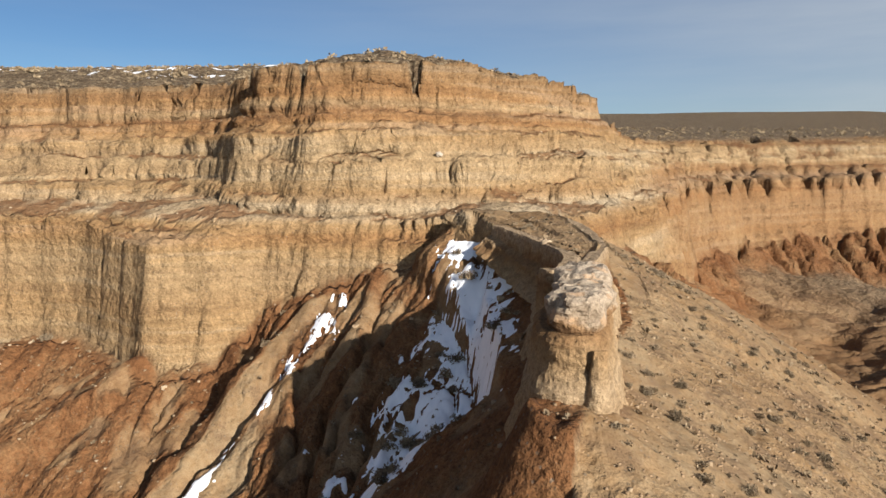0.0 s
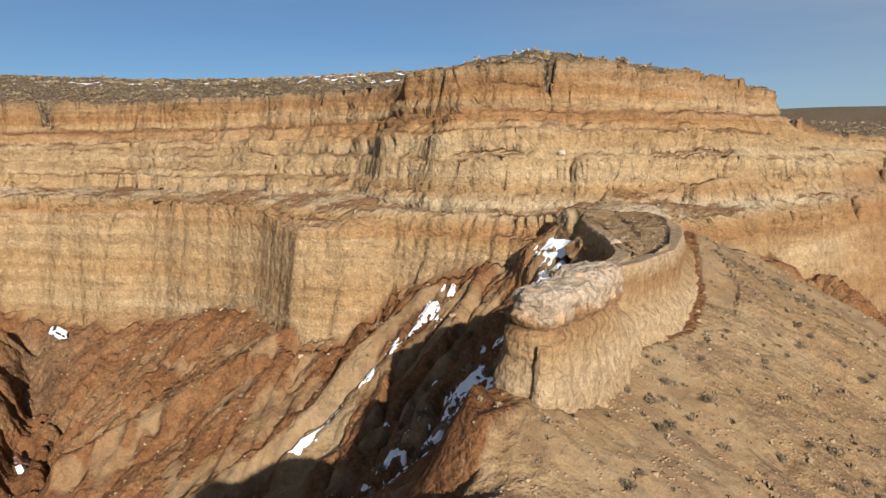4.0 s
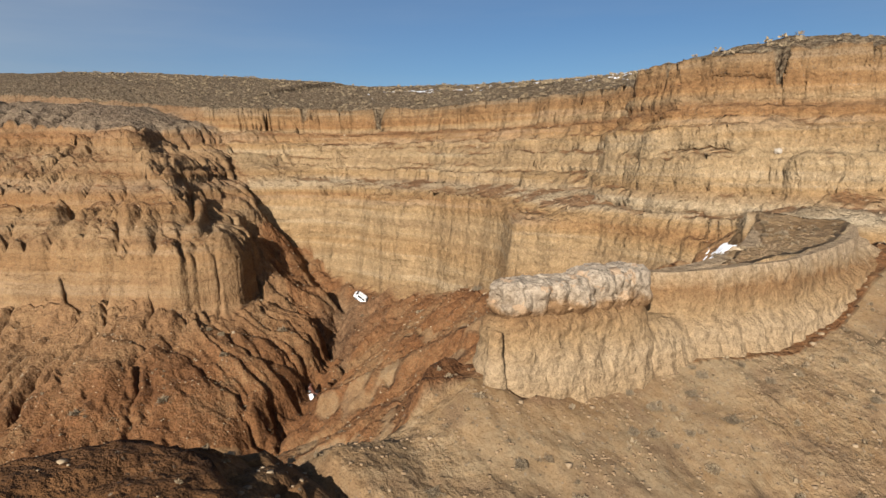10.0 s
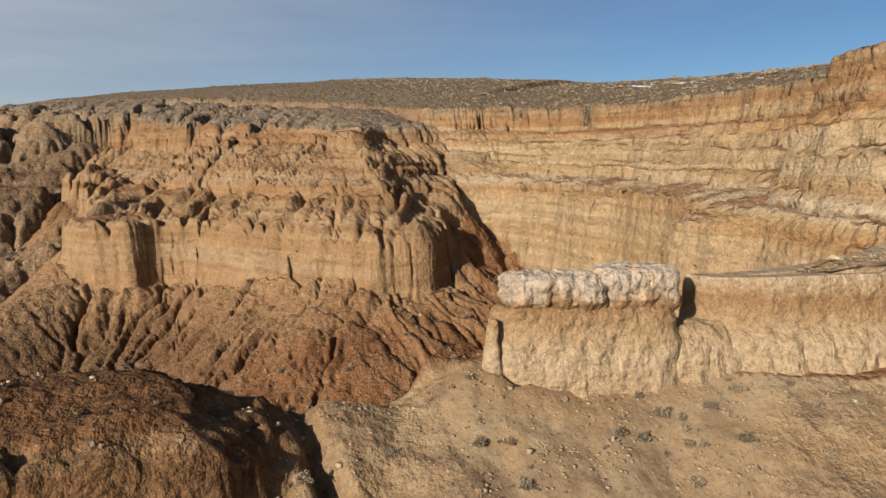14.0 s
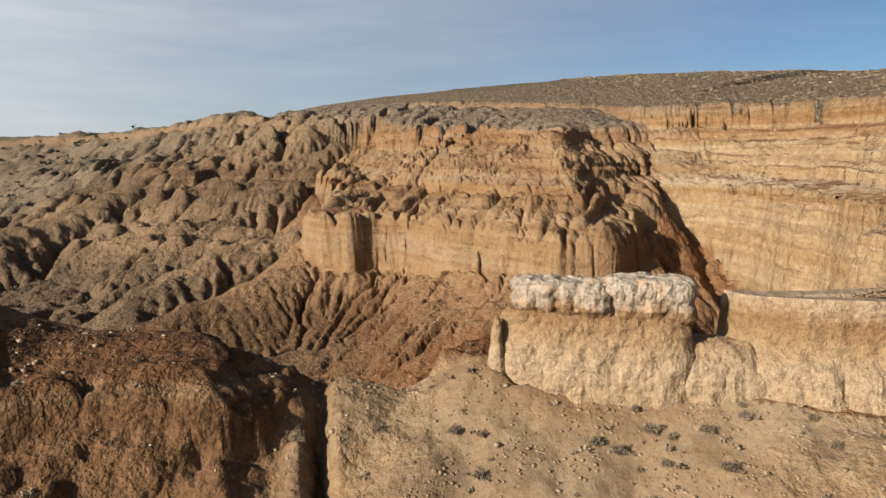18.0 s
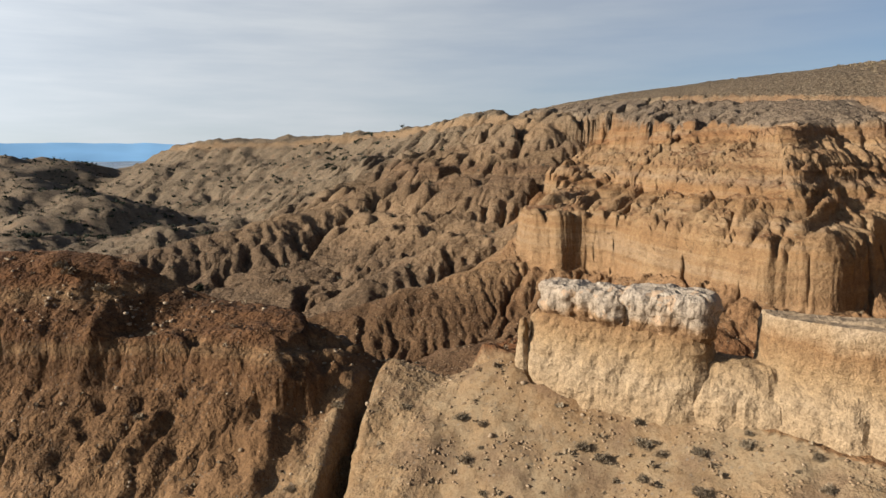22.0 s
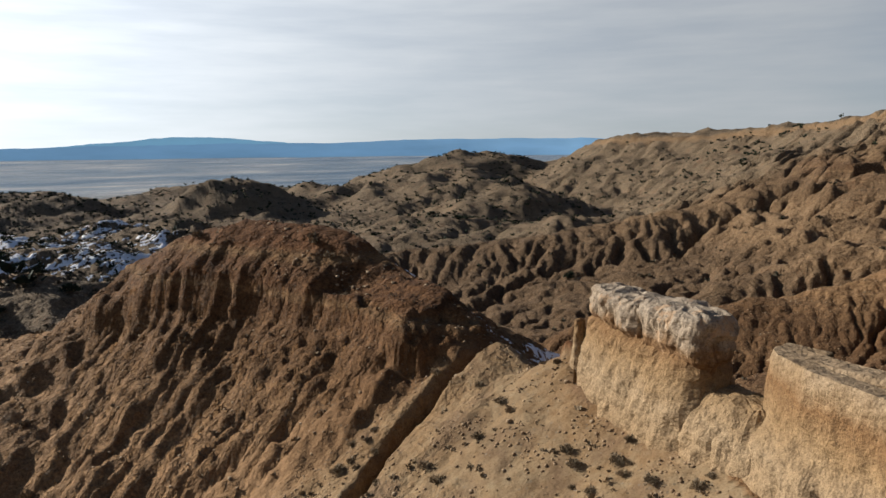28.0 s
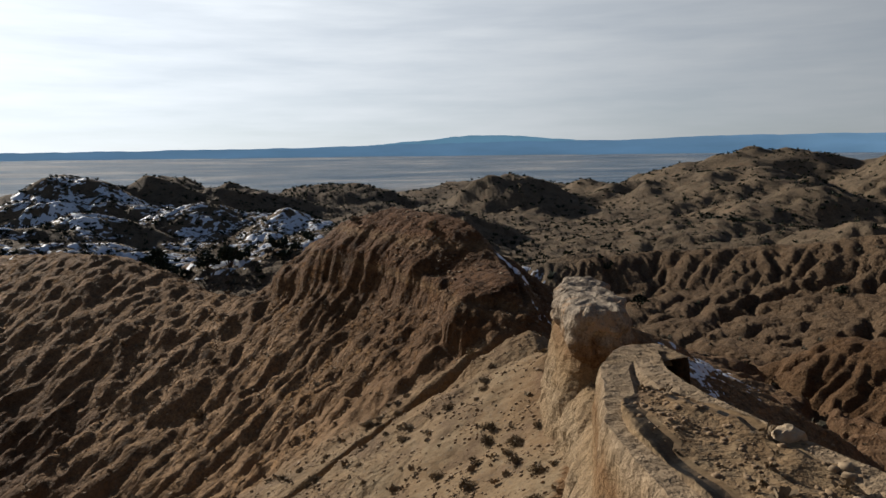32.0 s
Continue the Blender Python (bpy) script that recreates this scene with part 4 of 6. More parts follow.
# crags: beds and blocks stand out from the steep faces
crag = smooth(0.9, 2.2, slope) * (1 - smooth(220, 300, np.hypot(X + 40, Y - 20)))
crag *= 1 - smooth(0, 3, X) * smooth(22, 19, X) * smooth(24, 28, Y) * smooth(74, 70, Y)
lift = Z + 0.6 * perlin(X / 14, Y / 14, 33)
rng_beds = np.random.RandomState(5)
levels = np.cumsum(0.7 + 1.5 * rng_beds.rand(60)) - 14
bed = np.clip(np.searchsorted(levels, lift) - 1, 0, 58)
rise_in = np.clip((lift - levels[bed]) / (levels[bed + 1] - levels[bed]), 0, 1)
thick = levels[bed + 1] - levels[bed]
loaf = 1 - np.abs(2 * rise_in - 1) ** 3
out_by_bed = 0.5 * perlin(bed * 3.7, X / 26 + Y / 26, 42) + 0.35 * perlin(bed * 1.9, X / 9 - Y / 9, 43)
joint = smooth(0.80, 0.97, ridged(X / 4.2 + 7.3 * bed, Y / 4.2, 1, 44)) * smooth(-0.1, 0.3, perlin(X / 11 + 3 * bed, Y / 11, 45))
fine_blocks = perlin(X / 1.7, lift / 1.9, 36) + perlin(Y / 1.7, lift / 1.9, 37) + 0.7 * perlin(X / 0.8, lift / 0.9, 38) + 0.7 * perlin(Y / 0.8, lift / 0.9, 39)
ledgy = 0.35 + 0.65 * smooth(30, 33, Z)
push = crag * (ledgy * ((0.38 + 0.3 * thick) * (loaf - 0.5) * (0.5 + smooth(-0.2, 0.4, out_by_bed)) + 0.8 * out_by_bed - 0.6 * joint) + 0.06 * fine_blocks)
X2 = X - push * gx / np.maximum(slope, 1e-3)
Y2 = Y - push * gy / np.maximum(slope, 1e-3)
debris = (1 - smooth(0.45, 1.1, slope)) * smooth(-0.15, 0.25, fbm(X / 9, Y / 9, 3, 90) + 0.12)
debris = np.where(np.hypot(X + 40, Y - 20) < 260, debris, 0)
ZONE[1] += ZONE[0] * debris * 0.8
ZONE[0] *= 1 - debris * 0.8
me = mesh_grid("ground", X2, Y2, Z)
for name, rows in (("zone_a", (0, 1, 2)), ("zone_b", (3, 4, 5))):
    col = np.ones(X.shape + (4,), np.float32)
    # later shares cover earlier ones, so each is taken of what is left under it
    for k, i in enumerate(rows):
        over = ZONE[:i + 1].sum(0) + ZONE[6]
        col[..., k] = np.clip(ZONE[i] / np.maximum(over, 1e-4), 0, 1)
    a = me.color_attributes.new(name, "FLOAT_COLOR", "POINT")
    a.data.foreach_set("color", col.ravel())
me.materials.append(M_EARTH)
ground = tagged(new("ground", me), "dry badland ground of tan and reddish earth, cliffs and gullies", "ground", kind="structure")


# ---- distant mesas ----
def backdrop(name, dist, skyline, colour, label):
    """A far range: rows of (heading, height over the eye). colour: with the distance haze mixed in."""
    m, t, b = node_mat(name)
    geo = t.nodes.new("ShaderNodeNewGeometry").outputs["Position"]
    # blue base colour and the glow below stand in for haze over the distance
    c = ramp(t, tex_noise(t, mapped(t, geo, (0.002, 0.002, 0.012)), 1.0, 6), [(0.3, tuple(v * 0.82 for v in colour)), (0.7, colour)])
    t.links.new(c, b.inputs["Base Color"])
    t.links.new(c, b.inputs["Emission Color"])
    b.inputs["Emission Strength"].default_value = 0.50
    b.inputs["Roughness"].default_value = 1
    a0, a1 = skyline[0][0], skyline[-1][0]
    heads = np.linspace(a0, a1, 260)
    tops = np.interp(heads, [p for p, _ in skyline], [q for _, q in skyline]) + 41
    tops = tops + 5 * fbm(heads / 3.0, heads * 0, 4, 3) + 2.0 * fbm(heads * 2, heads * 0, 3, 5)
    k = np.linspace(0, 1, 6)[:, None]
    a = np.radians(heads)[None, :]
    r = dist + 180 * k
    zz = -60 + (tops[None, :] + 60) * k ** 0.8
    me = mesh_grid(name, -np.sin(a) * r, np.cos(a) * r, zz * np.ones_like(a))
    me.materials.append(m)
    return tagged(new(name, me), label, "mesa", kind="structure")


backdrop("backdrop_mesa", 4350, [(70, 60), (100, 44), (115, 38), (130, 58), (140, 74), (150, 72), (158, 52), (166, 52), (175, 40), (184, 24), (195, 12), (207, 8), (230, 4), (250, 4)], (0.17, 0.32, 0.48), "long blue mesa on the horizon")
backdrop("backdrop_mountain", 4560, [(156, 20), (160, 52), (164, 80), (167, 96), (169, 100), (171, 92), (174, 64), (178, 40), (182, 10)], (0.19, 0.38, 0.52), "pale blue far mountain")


# ---- rock fin and its capstone ----
def height(x, y):
    return land(np.atleast_1d(np.asarray(x, float)), np.atleast_1d(np.asarray(y, float)))[0]


def link_mesh(name, verts, faces, material, parent=None, label=""):
    me = bpy.data.meshes.new(name)
    me.from_pydata([tuple(v) for v in verts], [], [tuple(f) for f in faces])
    me.update()
    me.materials.append(material)
    ob = new(name, me)
    ob.parent = parent
    if label:
        ob["label"] = label
    return ob


def rounded(ring, step):
    """A closed ring with its corners cut and its points set evenly."""
    p = np.array(ring, float)
    for _ in range(2):
        q = np.roll(p, -1, 0)
        p = np.stack([0.75 * p + 0.25 * q, 0.25 * p + 0.75 * q], 1).reshape(-1, 2)
    q = np.vstack([p, p[:1]])
    run = np.concatenate([[0], np.cumsum(np.hypot(*np.diff(q, axis=0).T))])
    at = np.linspace(0, run[-1], max(12, int(run[-1] / step)), endpoint=False)
    return np.stack([np.interp(at, run, q[:, 0]), np.interp(at, run, q[:, 1])], 1)


def rock_shell(name, ring, bottom, top, bulge, rough, seed, material, parent=None, label="", step=0.2, beds=0.0):
    """A rock with an upright skin and a domed top. bulge: rows of (share of height, metres out)."""
    p = rounded(ring, step)
    n = np.roll(p, -1, 0) - np.roll(p, 1, 0)
    n = np.stack([n[:, 1], -n[:, 0]], 1) / np.maximum(np.hypot(n[:, 0], n[:, 1]), 1e-6)[:, None]
    c = p.mean(0)
    if ((p - c) * n).sum() < 0:
        n = -n
    levels = max(4, int((top - bottom) / step))
    rows = []
    for i in range(levels + 1):
        k = i / levels
        z = bottom + (top - bottom) * k
        out = np.interp(k, [a for a, _ in bulge], [b for _, b in bulge])
        f = perlin(p[:, 0] / 1.1, z / 1.3 + p[:, 1] / 3, seed) + perlin(p[:, 1] / 1.1, z / 1.3, seed + 1) + 0.6 * perlin(p[:, 0] / 0.42, z / 0.5, seed + 2) + 0.6 * perlin(p[:, 1] / 0.42, z / 0.5, seed + 3)
        g = ridged(p[:, 0] / 1.5 + p[:, 1] / 1.5, z / 7 + p[:, 1] * 0, 2, seed + 4)
        q = p + n * (out + rough * f - rough * 0.9 * g ** 2 + beds * perlin(np.full(len(p), z / 0.45), p[:, 1] / 9, seed + 5))[:, None]
        zz = z + rough * 0.5 * perlin(p[:, 0] / 0.8, p[:, 1] / 0.8, seed + 6) * k
        rows.append(np.column_stack([q, zz]))
    lip = rows[-1]
    for k in (0.93, 0.82, 0.66, 0.48, 0.3, 0.12):
        q = c + (lip[:, :2] - c) * k
        zz = lip[:, 2] * k + top * (1 - k) + 0.12 * (1 - k) + rough * 0.8 * perlin(q[:, 0] / 0.7, q[:, 1] / 0.7, seed + 7)
        rows.append(np.column_stack([q, zz]))
    m = len(p)
    verts = np.vstack(rows)
    faces = [(r * m + i, r * m + (i + 1) % m, (r + 1) * m + (i + 1) % m, (r + 1) * m + i) for r in range(len(rows) - 1) for i in range(m)]
    faces.append(tuple(range((len(rows) - 1) * m, len(rows) * m)))
    faces.append(tuple(reversed(range(m))))
    return link_mesh(name, verts, faces, material, parent, label)


def rock_material(name, stops, low, high, bands=1.5, bump=0.6, patch=None, grit=1.0):
    """Weathered rock whose colour runs with height between low and high."""
    m, t, b = node_mat(name)
    geo = t.nodes.new("ShaderNodeNewGeometry").outputs["Position"]
    sep = t.nodes.new("ShaderNodeSeparateXYZ")
    t.links.new(geo, sep.inputs[0])
    n1, n2 = tex_noise(t, geo, 0.7, 5, 0.6), tex_noise(t, geo, 2.8, 4, 0.6)
    lvl = mathn(t, "ADD", sep.outputs[2], mathn(t, "MULTIPLY_ADD", n1, bands * 2, -bands))
    c = ramp(t, mathn(t, "MULTIPLY_ADD", lvl, 1 / (high - low), -low / (high - low)), stops)
    c = mix(t, grit, c, ramp(t, n2, [(0.32, (0.20, 0.18, 0.165)), (0.45, (0.43, 0.42, 0.41)), (0.55, (0.52, 0.515, 0.505)), (0.68, (0.70, 0.70, 0.69))]), "MULTIPLY")
    n3 = tex_noise(t, geo, 11.0, 3, 0.65)
    c = mix(t, 0.8, c, ramp(t, n3, [(0.36, (0.60, 0.56, 0.53)), (0.46, (0.98, 0.97, 0.96)), (0.6, (1.08, 1.08, 1.08)), (0.7, (1.2, 1.2, 1.2))]), "MULTIPLY")
    if patch:
        c = mix(t, mathn(t, "MULTIPLY", mathn(t, "GREATER_THAN", tex_noise(t, geo, 0.9, 4), 0.60), 0.6), c, patch)
    t.links.new(c, b.inputs["Base Color"])
    b.inputs["Roughness"].default_value, b.inputs["Specular IOR Level"].default_value = 0.95, 0.12
    bp = t.nodes.new("ShaderNodeBump")
    bp.inputs["Strength"].default_value, bp.inputs["Distance"].default_value = 1.0, bump
    t.links.new(mathn(t, "MULTIPLY_ADD", n3, 0.16, mathn(t, "ADD", tex_noise(t, geo, 1.2, 4, 0.55), mathn(t, "MULTIPLY", tex_noise(t, geo, 4.5, 4, 0.6), 0.34))), bp.inputs["Height"])
    t.links.new(bp.outputs[0], b.inputs["Normal"])
    return m


M_FIN = rock_material("fin_rock", [(0, (0.43, 0.30, 0.17)), (0.3, (0.47, 0.345, 0.21)), (0.55, (0.41, 0.275, 0.145)), (0.78, (0.31, 0.18, 0.085)), (0.9, (0.42, 0.295, 0.17)), (1, (0.46, 0.34, 0.215))], 26.5, 32.6, 1.0, 0.42, None, 0.7)
M_CAP = rock_material("cap_rock", [(0, (0.27, 0.15, 0.07)), (0.36, (0.37, 0.225, 0.115)), (0.55, (0.47, 0.365, 0.255)), (1, (0.57, 0.47, 0.355))], 30.5, 33.2, 1.3, 0.42, (0.40, 0.26, 0.15), 0.8)

fin = tagged(new("rock_fin"), "narrow tan rock fin with a worn upright face", "rock", kind="structure")
fin.location = (0, 0, 0)
rock_shell("pedestal", [(5.4, 33.0), (7.6, 32.6), (8.9, 36), (9.8, 40), (10.4, 43.1), (7.5, 43.5), (5.6, 40), (4.8, 35.5)], 19.0, 31.15, [(0, 3.0), (0.5, 1.5), (0.62, 0.95), (0.72, 0.72), (0.82, 0.5), (0.9, 0.3), (0.97, 0.1), (1, -0.2)], 0.14, 3, M_FIN, fin)
rock_shell("slab", [(7.0, 31.7), (8.0, 31.9), (8.1, 32.5), (7.0, 32.6)], 26.6, 30.6, [(0, 0.35), (0.4, 0.1), (1, -0.15)], 0.07, 9, M_FIN, fin, step=0.14)
rock_shell("saddle", [(6.6, 42.6), (10.3, 42.6), (10.7, 44.6), (11.0, 47.2), (8.0, 47.6)], 22.0, 29.7, [(0, 2.6), (0.5, 1.1), (0.68, 0.62), (0.8, 0.36), (0.9, 0.0), (0.96, -0.3), (1, -0.7)], 0.16, 12, M_FIN, fin)

cap = tagged(new("capstone_rock"), "pale cream capstone boulders lying along a rock fin", "rock")
cap.location = (7.5, 38, 31)
bpy.context.view_layer.update()


def under(ob, child):
    child.parent = ob
    child.matrix_parent_inverse = ob.matrix_world.inverted()
    return child


for i, (ring, z0, z1, sd) in enumerate((
        ([(5.8, 33.3), (7.3, 32.9), (8.2, 33.8), (8.9, 36.3), (6.1, 36.7), (5.2, 34.8)], 30.85, 33.05, 21),
        ([(6.1, 35.8), (8.7, 35.4), (9.3, 37.0), (9.6, 38.9), (6.6, 39.4), (6.0, 37.4)], 30.7, 33.0, 22),
        ([(6.4, 38.6), (9.2, 38.1), (9.9, 40.2), (10.4, 42.4), (10.0, 43.6), (7.7, 43.8), (6.8, 41.5)], 30.35, 33.3, 23))):
    under(cap, rock_shell("block", ring, z0, z1, [(0, -0.55), (0.12, -0.3), (0.28, 0.02), (0.42, 0.10), (0.55, 0.0), (0.72, 0.08), (0.9, -0.02), (0.97, -0.12), (1, -0.3)], 0.22, sd, M_CAP, None, step=0.15))


def wall_skin(name, line, top_in, rough, seed, material, label, step=0.2):
    """A craggy skin in front of a wall: rows x, y, top, foot along its lip; it stands out to the right of the way."""
    a = np.array(line, float)
    run = np.concatenate([[0], np.cumsum(np.hypot(*np.diff(a[:, :2], axis=0).T))])
    at = np.linspace(0, run[-1], int(run[-1] / step))
    p = np.stack([np.interp(at, run, a[:, i]) for i in range(4)], 1)
    kern = np.ones(7) / 7
    for i in range(2):
        pad = np.pad(p[:, i], 3, mode="edge")
        p[:, i] = np.convolve(pad, kern, "valid")
    tn = np.gradient(p[:, :2], axis=0)
    n = np.stack([tn[:, 1], -tn[:, 0]], 1) / np.hypot(tn[:, 0], tn[:, 1])[:, None]
    rows = []
    for k, inward, drop in ((0, 2.0, 0.5), (0, 1.4, 0.04), (0, 0.5, 0.0)):
        rows.append(np.column_stack([p[:, :2] - n * inward, p[:, 2] - drop + 0.04 * perlin(p[:, 0] * 2, p[:, 1] * 2, seed)]))
    for k in np.linspace(0, 1, 30):
        z = p[:, 2] + (p[:, 3] - p[:, 2]) * k
        f = perlin(at / 1.0, z / 1.2, seed) + 0.6 * perlin(at / 0.45, z / 0.5, seed + 1)
        g = ridged(at / 2.2, z / 9, 2, seed + 2)
        low_ = smooth(0.42, 0.6, k)
        out = -0.25 + 0.55 * k + 0.75 * smooth(0.40, 0.56, k) + 0.9 * smooth(0.62, 1.0, k) + rough * f * (0.6 + 0.7 * low_) - rough * (0.8 + 2.6 * low_) * g ** 2 * smooth(0.1, 0.4, k) - 0.12 * smooth(0.06, 0.0, k)
        rows.append(np.column_stack([p[:, :2] + n * out[:, None], z]))
    m = len(p)
    faces = [(r * m + i, (r + 1) * m + i, (r + 1) * m + i + 1, r * m + i + 1) for r in range(len(rows) - 1) for i in range(m - 1)]
    return link_mesh(name, np.vstack(rows), faces, material, fin, label)


wall_skin("fin_wall", [(6.4, 47.8, 32.2, 24), (6.8, 45.5, 32.3, 25), (8.8, 45.7, 32.4, 26), (9.8, 46.3, 32.42, 25.6), (11.5, 48.9, 32.55, 25.2), (12.5, 51.9, 32.65, 25.0), (13.7, 55.1, 32.75, 25.0), (13.9, 58, 32.9, 26), (14.2, 62, 33.15, 27.6), (14.1, 66, 33.4, 29.2), (12.4, 71.5, 34.0, 31.8)], 1.0, 0.12, 31, M_FIN, "pale upright rock wall with worn flutes")


wall_skin("back_wall", [(4.6, 67.5, 33.4, 31), (7.2, 60, 32.9, 29), (7.9, 57, 32.8, 28.6), (8.6, 53.7, 32.75, 28.4), (8.7, 51, 32.65, 28.2), (8.2, 49, 32.5, 28), (7.2, 46.6, 32.3, 27)], 1.0, 0.15, 35, M_FIN, "shaded brown rock face at the back of the fin")

# ---- plants ----
def plain_mat(name, stops, scale=3.0, rough=0.9, spec=0.2):
    m, t, b = node_mat(name)
    geo = t.nodes.new("ShaderNodeNewGeometry").outputs["Position"]
    info = t.nodes.new("ShaderNodeObjectInfo").outputs["Random"]
    isl = t.nodes.new("ShaderNodeNewGeometry").outputs["Random Per Island"]
    f = mathn(t, "ADD", mathn(t, "MULTIPLY", tex_noise(t, geo, scale, 5), 0.5), mathn(t, "ADD", mathn(t, "MULTIPLY", info, 0.25), mathn(t, "MULTIPLY", isl, 0.25)))
    t.links.new(ramp(t, f, stops), b.inputs["Base Color"])
    b.inputs["Roughness"].default_value, b.inputs["Specular IOR Level"].default_value = rough, spec
    return m


M_SAGE = plain_mat("sage_leaf", [(0.25, (0.11, 0.083, 0.052)), (0.5, (0.19, 0.145, 0.092)), (0.75, (0.28, 0.217, 0.142))])
M_DRY = plain_mat("dry_twig", [(0.25, (0.11, 0.075, 0.045)), (0.5, (0.21, 0.155, 0.095)), (0.75, (0.34, 0.27, 0.17))])
M_JUNIPER = plain_mat("juniper_leaf", [(0.25, (0.012, 0.017, 0.010)), (0.5, (0.025, 0.034, 0.019)), (0.75, (0.05, 0.058, 0.032))])
M_SCRUB = plain_mat("scrub_leaf", [(0.25, (0.03, 0.03, 0.02)), (0.5, (0.06, 0.054, 0.036)), (0.75, (0.11, 0.09, 0.06))])
M_BARK = plain_mat("bark", [(0.3, (0.07, 0.05, 0.035)), (0.7, (0.16, 0.12, 0.085))])
M_SNOW = plain_mat("snow", [(0.3, (0.70, 0.73, 0.78)), (0.7, (0.82, 0.84, 0.87))], 1.5, 0.6, 0.4)
M_STONE = plain_mat("loose_stone", [(0.25, (0.19, 0.13, 0.077)), (0.5, (0.30, 0.22, 0.137)), (0.75, (0.44, 0.345, 0.235))])
M_CLOD = plain_mat("earth_clod", [(0.25, (0.14, 0.09, 0.052)), (0.5, (0.22, 0.148, 0.085)), (0.75, (0.30, 0.21, 0.125))])
M_WHITE_ROCK = plain_mat("white_rock", [(0.3, (0.30, 0.25, 0.19)), (0.7, (0.44, 0.39, 0.32))])
RNG = np.random.RandomState(11)


def leaves(count, size, shape, rng, lean=0.6):
    """Small bent blades spread over a rounded clump; shape: radius, height, hollow."""
    rad, high, hollow = shape
    v, f = [], []
    for _ in range(count):
        a, k = rng.rand() * 2 * math.pi, rng.rand() ** 0.5
        el = math.asin(rng.rand())
        rr = hollow + (1 - hollow) * rng.rand() ** 0.6
        lump = 0.75 + 0.35 * math.sin(3 * a + 1.3) * math.cos(2.3 * el + a)
        c = np.array([math.cos(a) * math.cos(el) * rad * rr * lump, math.sin(a) * math.cos(el) * rad * rr * lump, high * (0.08 + 0.92 * math.sin(el) * rr * lump)])
        out = np.array([math.cos(a) * lean, math.sin(a) * lean, 0.6]) + rng.randn(3) * 0.45
        out /= np.linalg.norm(out)
        side = np.cross(out, rng.randn(3))
        side /= np.linalg.norm(side)
        s1 = size * (0.6 + 0.8 * rng.rand())
        n = len(v)
        v += [c - side * s1 * 0.35, c + side * s1 * 0.35, c + out * s1 + side * s1 * 0.2, c + out * s1 * 0.9 - side * s1 * 0.25]
        f.append((n, n + 1, n + 2, n + 3))
    return v, f


def stems(n, rad, high, thick, rng):
    v = [np.array([math.cos(q * 2.09) * thick, math.sin(q * 2.09) * thick, -0.1]) for q in range(3)]
    f = []
    for i in range(n):
        a = 2 * math.pi * (i + rng.rand()) / n
        tip = np.array([math.cos(a) * rad * 0.5, math.sin(a) * rad * 0.5, high * (0.5 + 0.4 * rng.rand())])
        mid = tip * 0.5 + np.array([0, 0, high * 0.06]) + rng.randn(3) * rad * 0.06
        b = len(v)
        for p, w in ((mid, thick * 0.7), (tip, thick * 0.3)):
            for q in range(3):
                an = q * 2.09
                v.append(p + np.array([math.cos(an) * w, math.sin(an) * w, 0]))
        for low_, up in ((0, b), (b, b + 3)):
            for q in range(3):
                f.append((low_ + q, low_ + (q + 1) % 3, up + (q + 1) % 3, up + q))
    return v, f


def shrub(name, rad, high, count, size, leaf, label, category, group, seed):
    rng = np.random.RandomState(seed)
    e = tagged(new(name), label, category, group)
    v, f = stems(7, rad, high, 0.02 + rad * 0.03, rng)
    link_mesh("stem", v, f, M_BARK, e)
    v, f = leaves(count, size, (rad, high, 0.25), rng)
    link_mesh("foliage", v, f, leaf, e)
    return e


def juniper(seed, rad, high, label, group):
    rng = np.random.RandomState(seed)
    e = tagged(new("juniper"), label, "tree", group)
    v, f = stems(6, rad * 0.9, high * 0.9, 0.11, rng)
    link_mesh("trunk", v, f, M_BARK, e)
    v, f = [], []
    for i in range(16):
        a, el = rng.rand() * 6.28, math.asin(rng.rand())
        c = np.array([math.cos(a) * math.cos(el) * rad * 0.62, math.sin(a) * math.cos(el) * rad * 0.62, high * (0.24 + 0.5 * math.sin(el))])
        lv, lf = leaves(26, 0.42, (rad * (0.34 + 0.2 * rng.rand()), high * 0.28, 0.3), rng)
        n = len(v)
        v += [c + q for q in lv]
        f += [tuple(j + n for j in q) for q in lf]
    link_mesh("crown", v, f, M_JUNIPER, e)
    return e


def spots(n, box, keep, seed):
    """Random places in a box of the plan where keep(x, y, z, zone) holds."""
    rng = np.random.RandomState(seed)
    x, y = rng.uniform(box[0], box[1], n), rng.uniform(box[2], box[3], n)
    z, zone = land(x, y)
    e = 0.5
    gx, gy = (land(x + e, y)[0] - z) / e, (land(x, y + e)[0] - z) / e
    ok = keep(x, y, z, zone, gx, gy) > rng.rand(n)
    return x[ok], y[ok], z[ok], gx[ok], gy[ok], rng


def hide_first(e):
    """Takes the pattern away once its copies stand."""
    for o in (*e.children_recursive, e):
        bpy.data.objects.remove(o)


def place_all(kinds, xs, ys, zs, rng, low, high, sink=0.05):
    for x, y, z in zip(xs, ys, zs):
        k = rng.randint(len(kinds))
        c = copy_thing(kinds[k], pose(x, y, z - sink, 0, 0, rng.rand() * 360))
        sc = low + (high - low) * rng.rand() ** 1.6
        c.scale = (sc * (0.85 + 0.3 * rng.rand()), sc * (0.85 + 0.3 * rng.rand()), sc * (0.8 + 0.3 * rng.rand()))
    for k in kinds:
        hide_first(k)


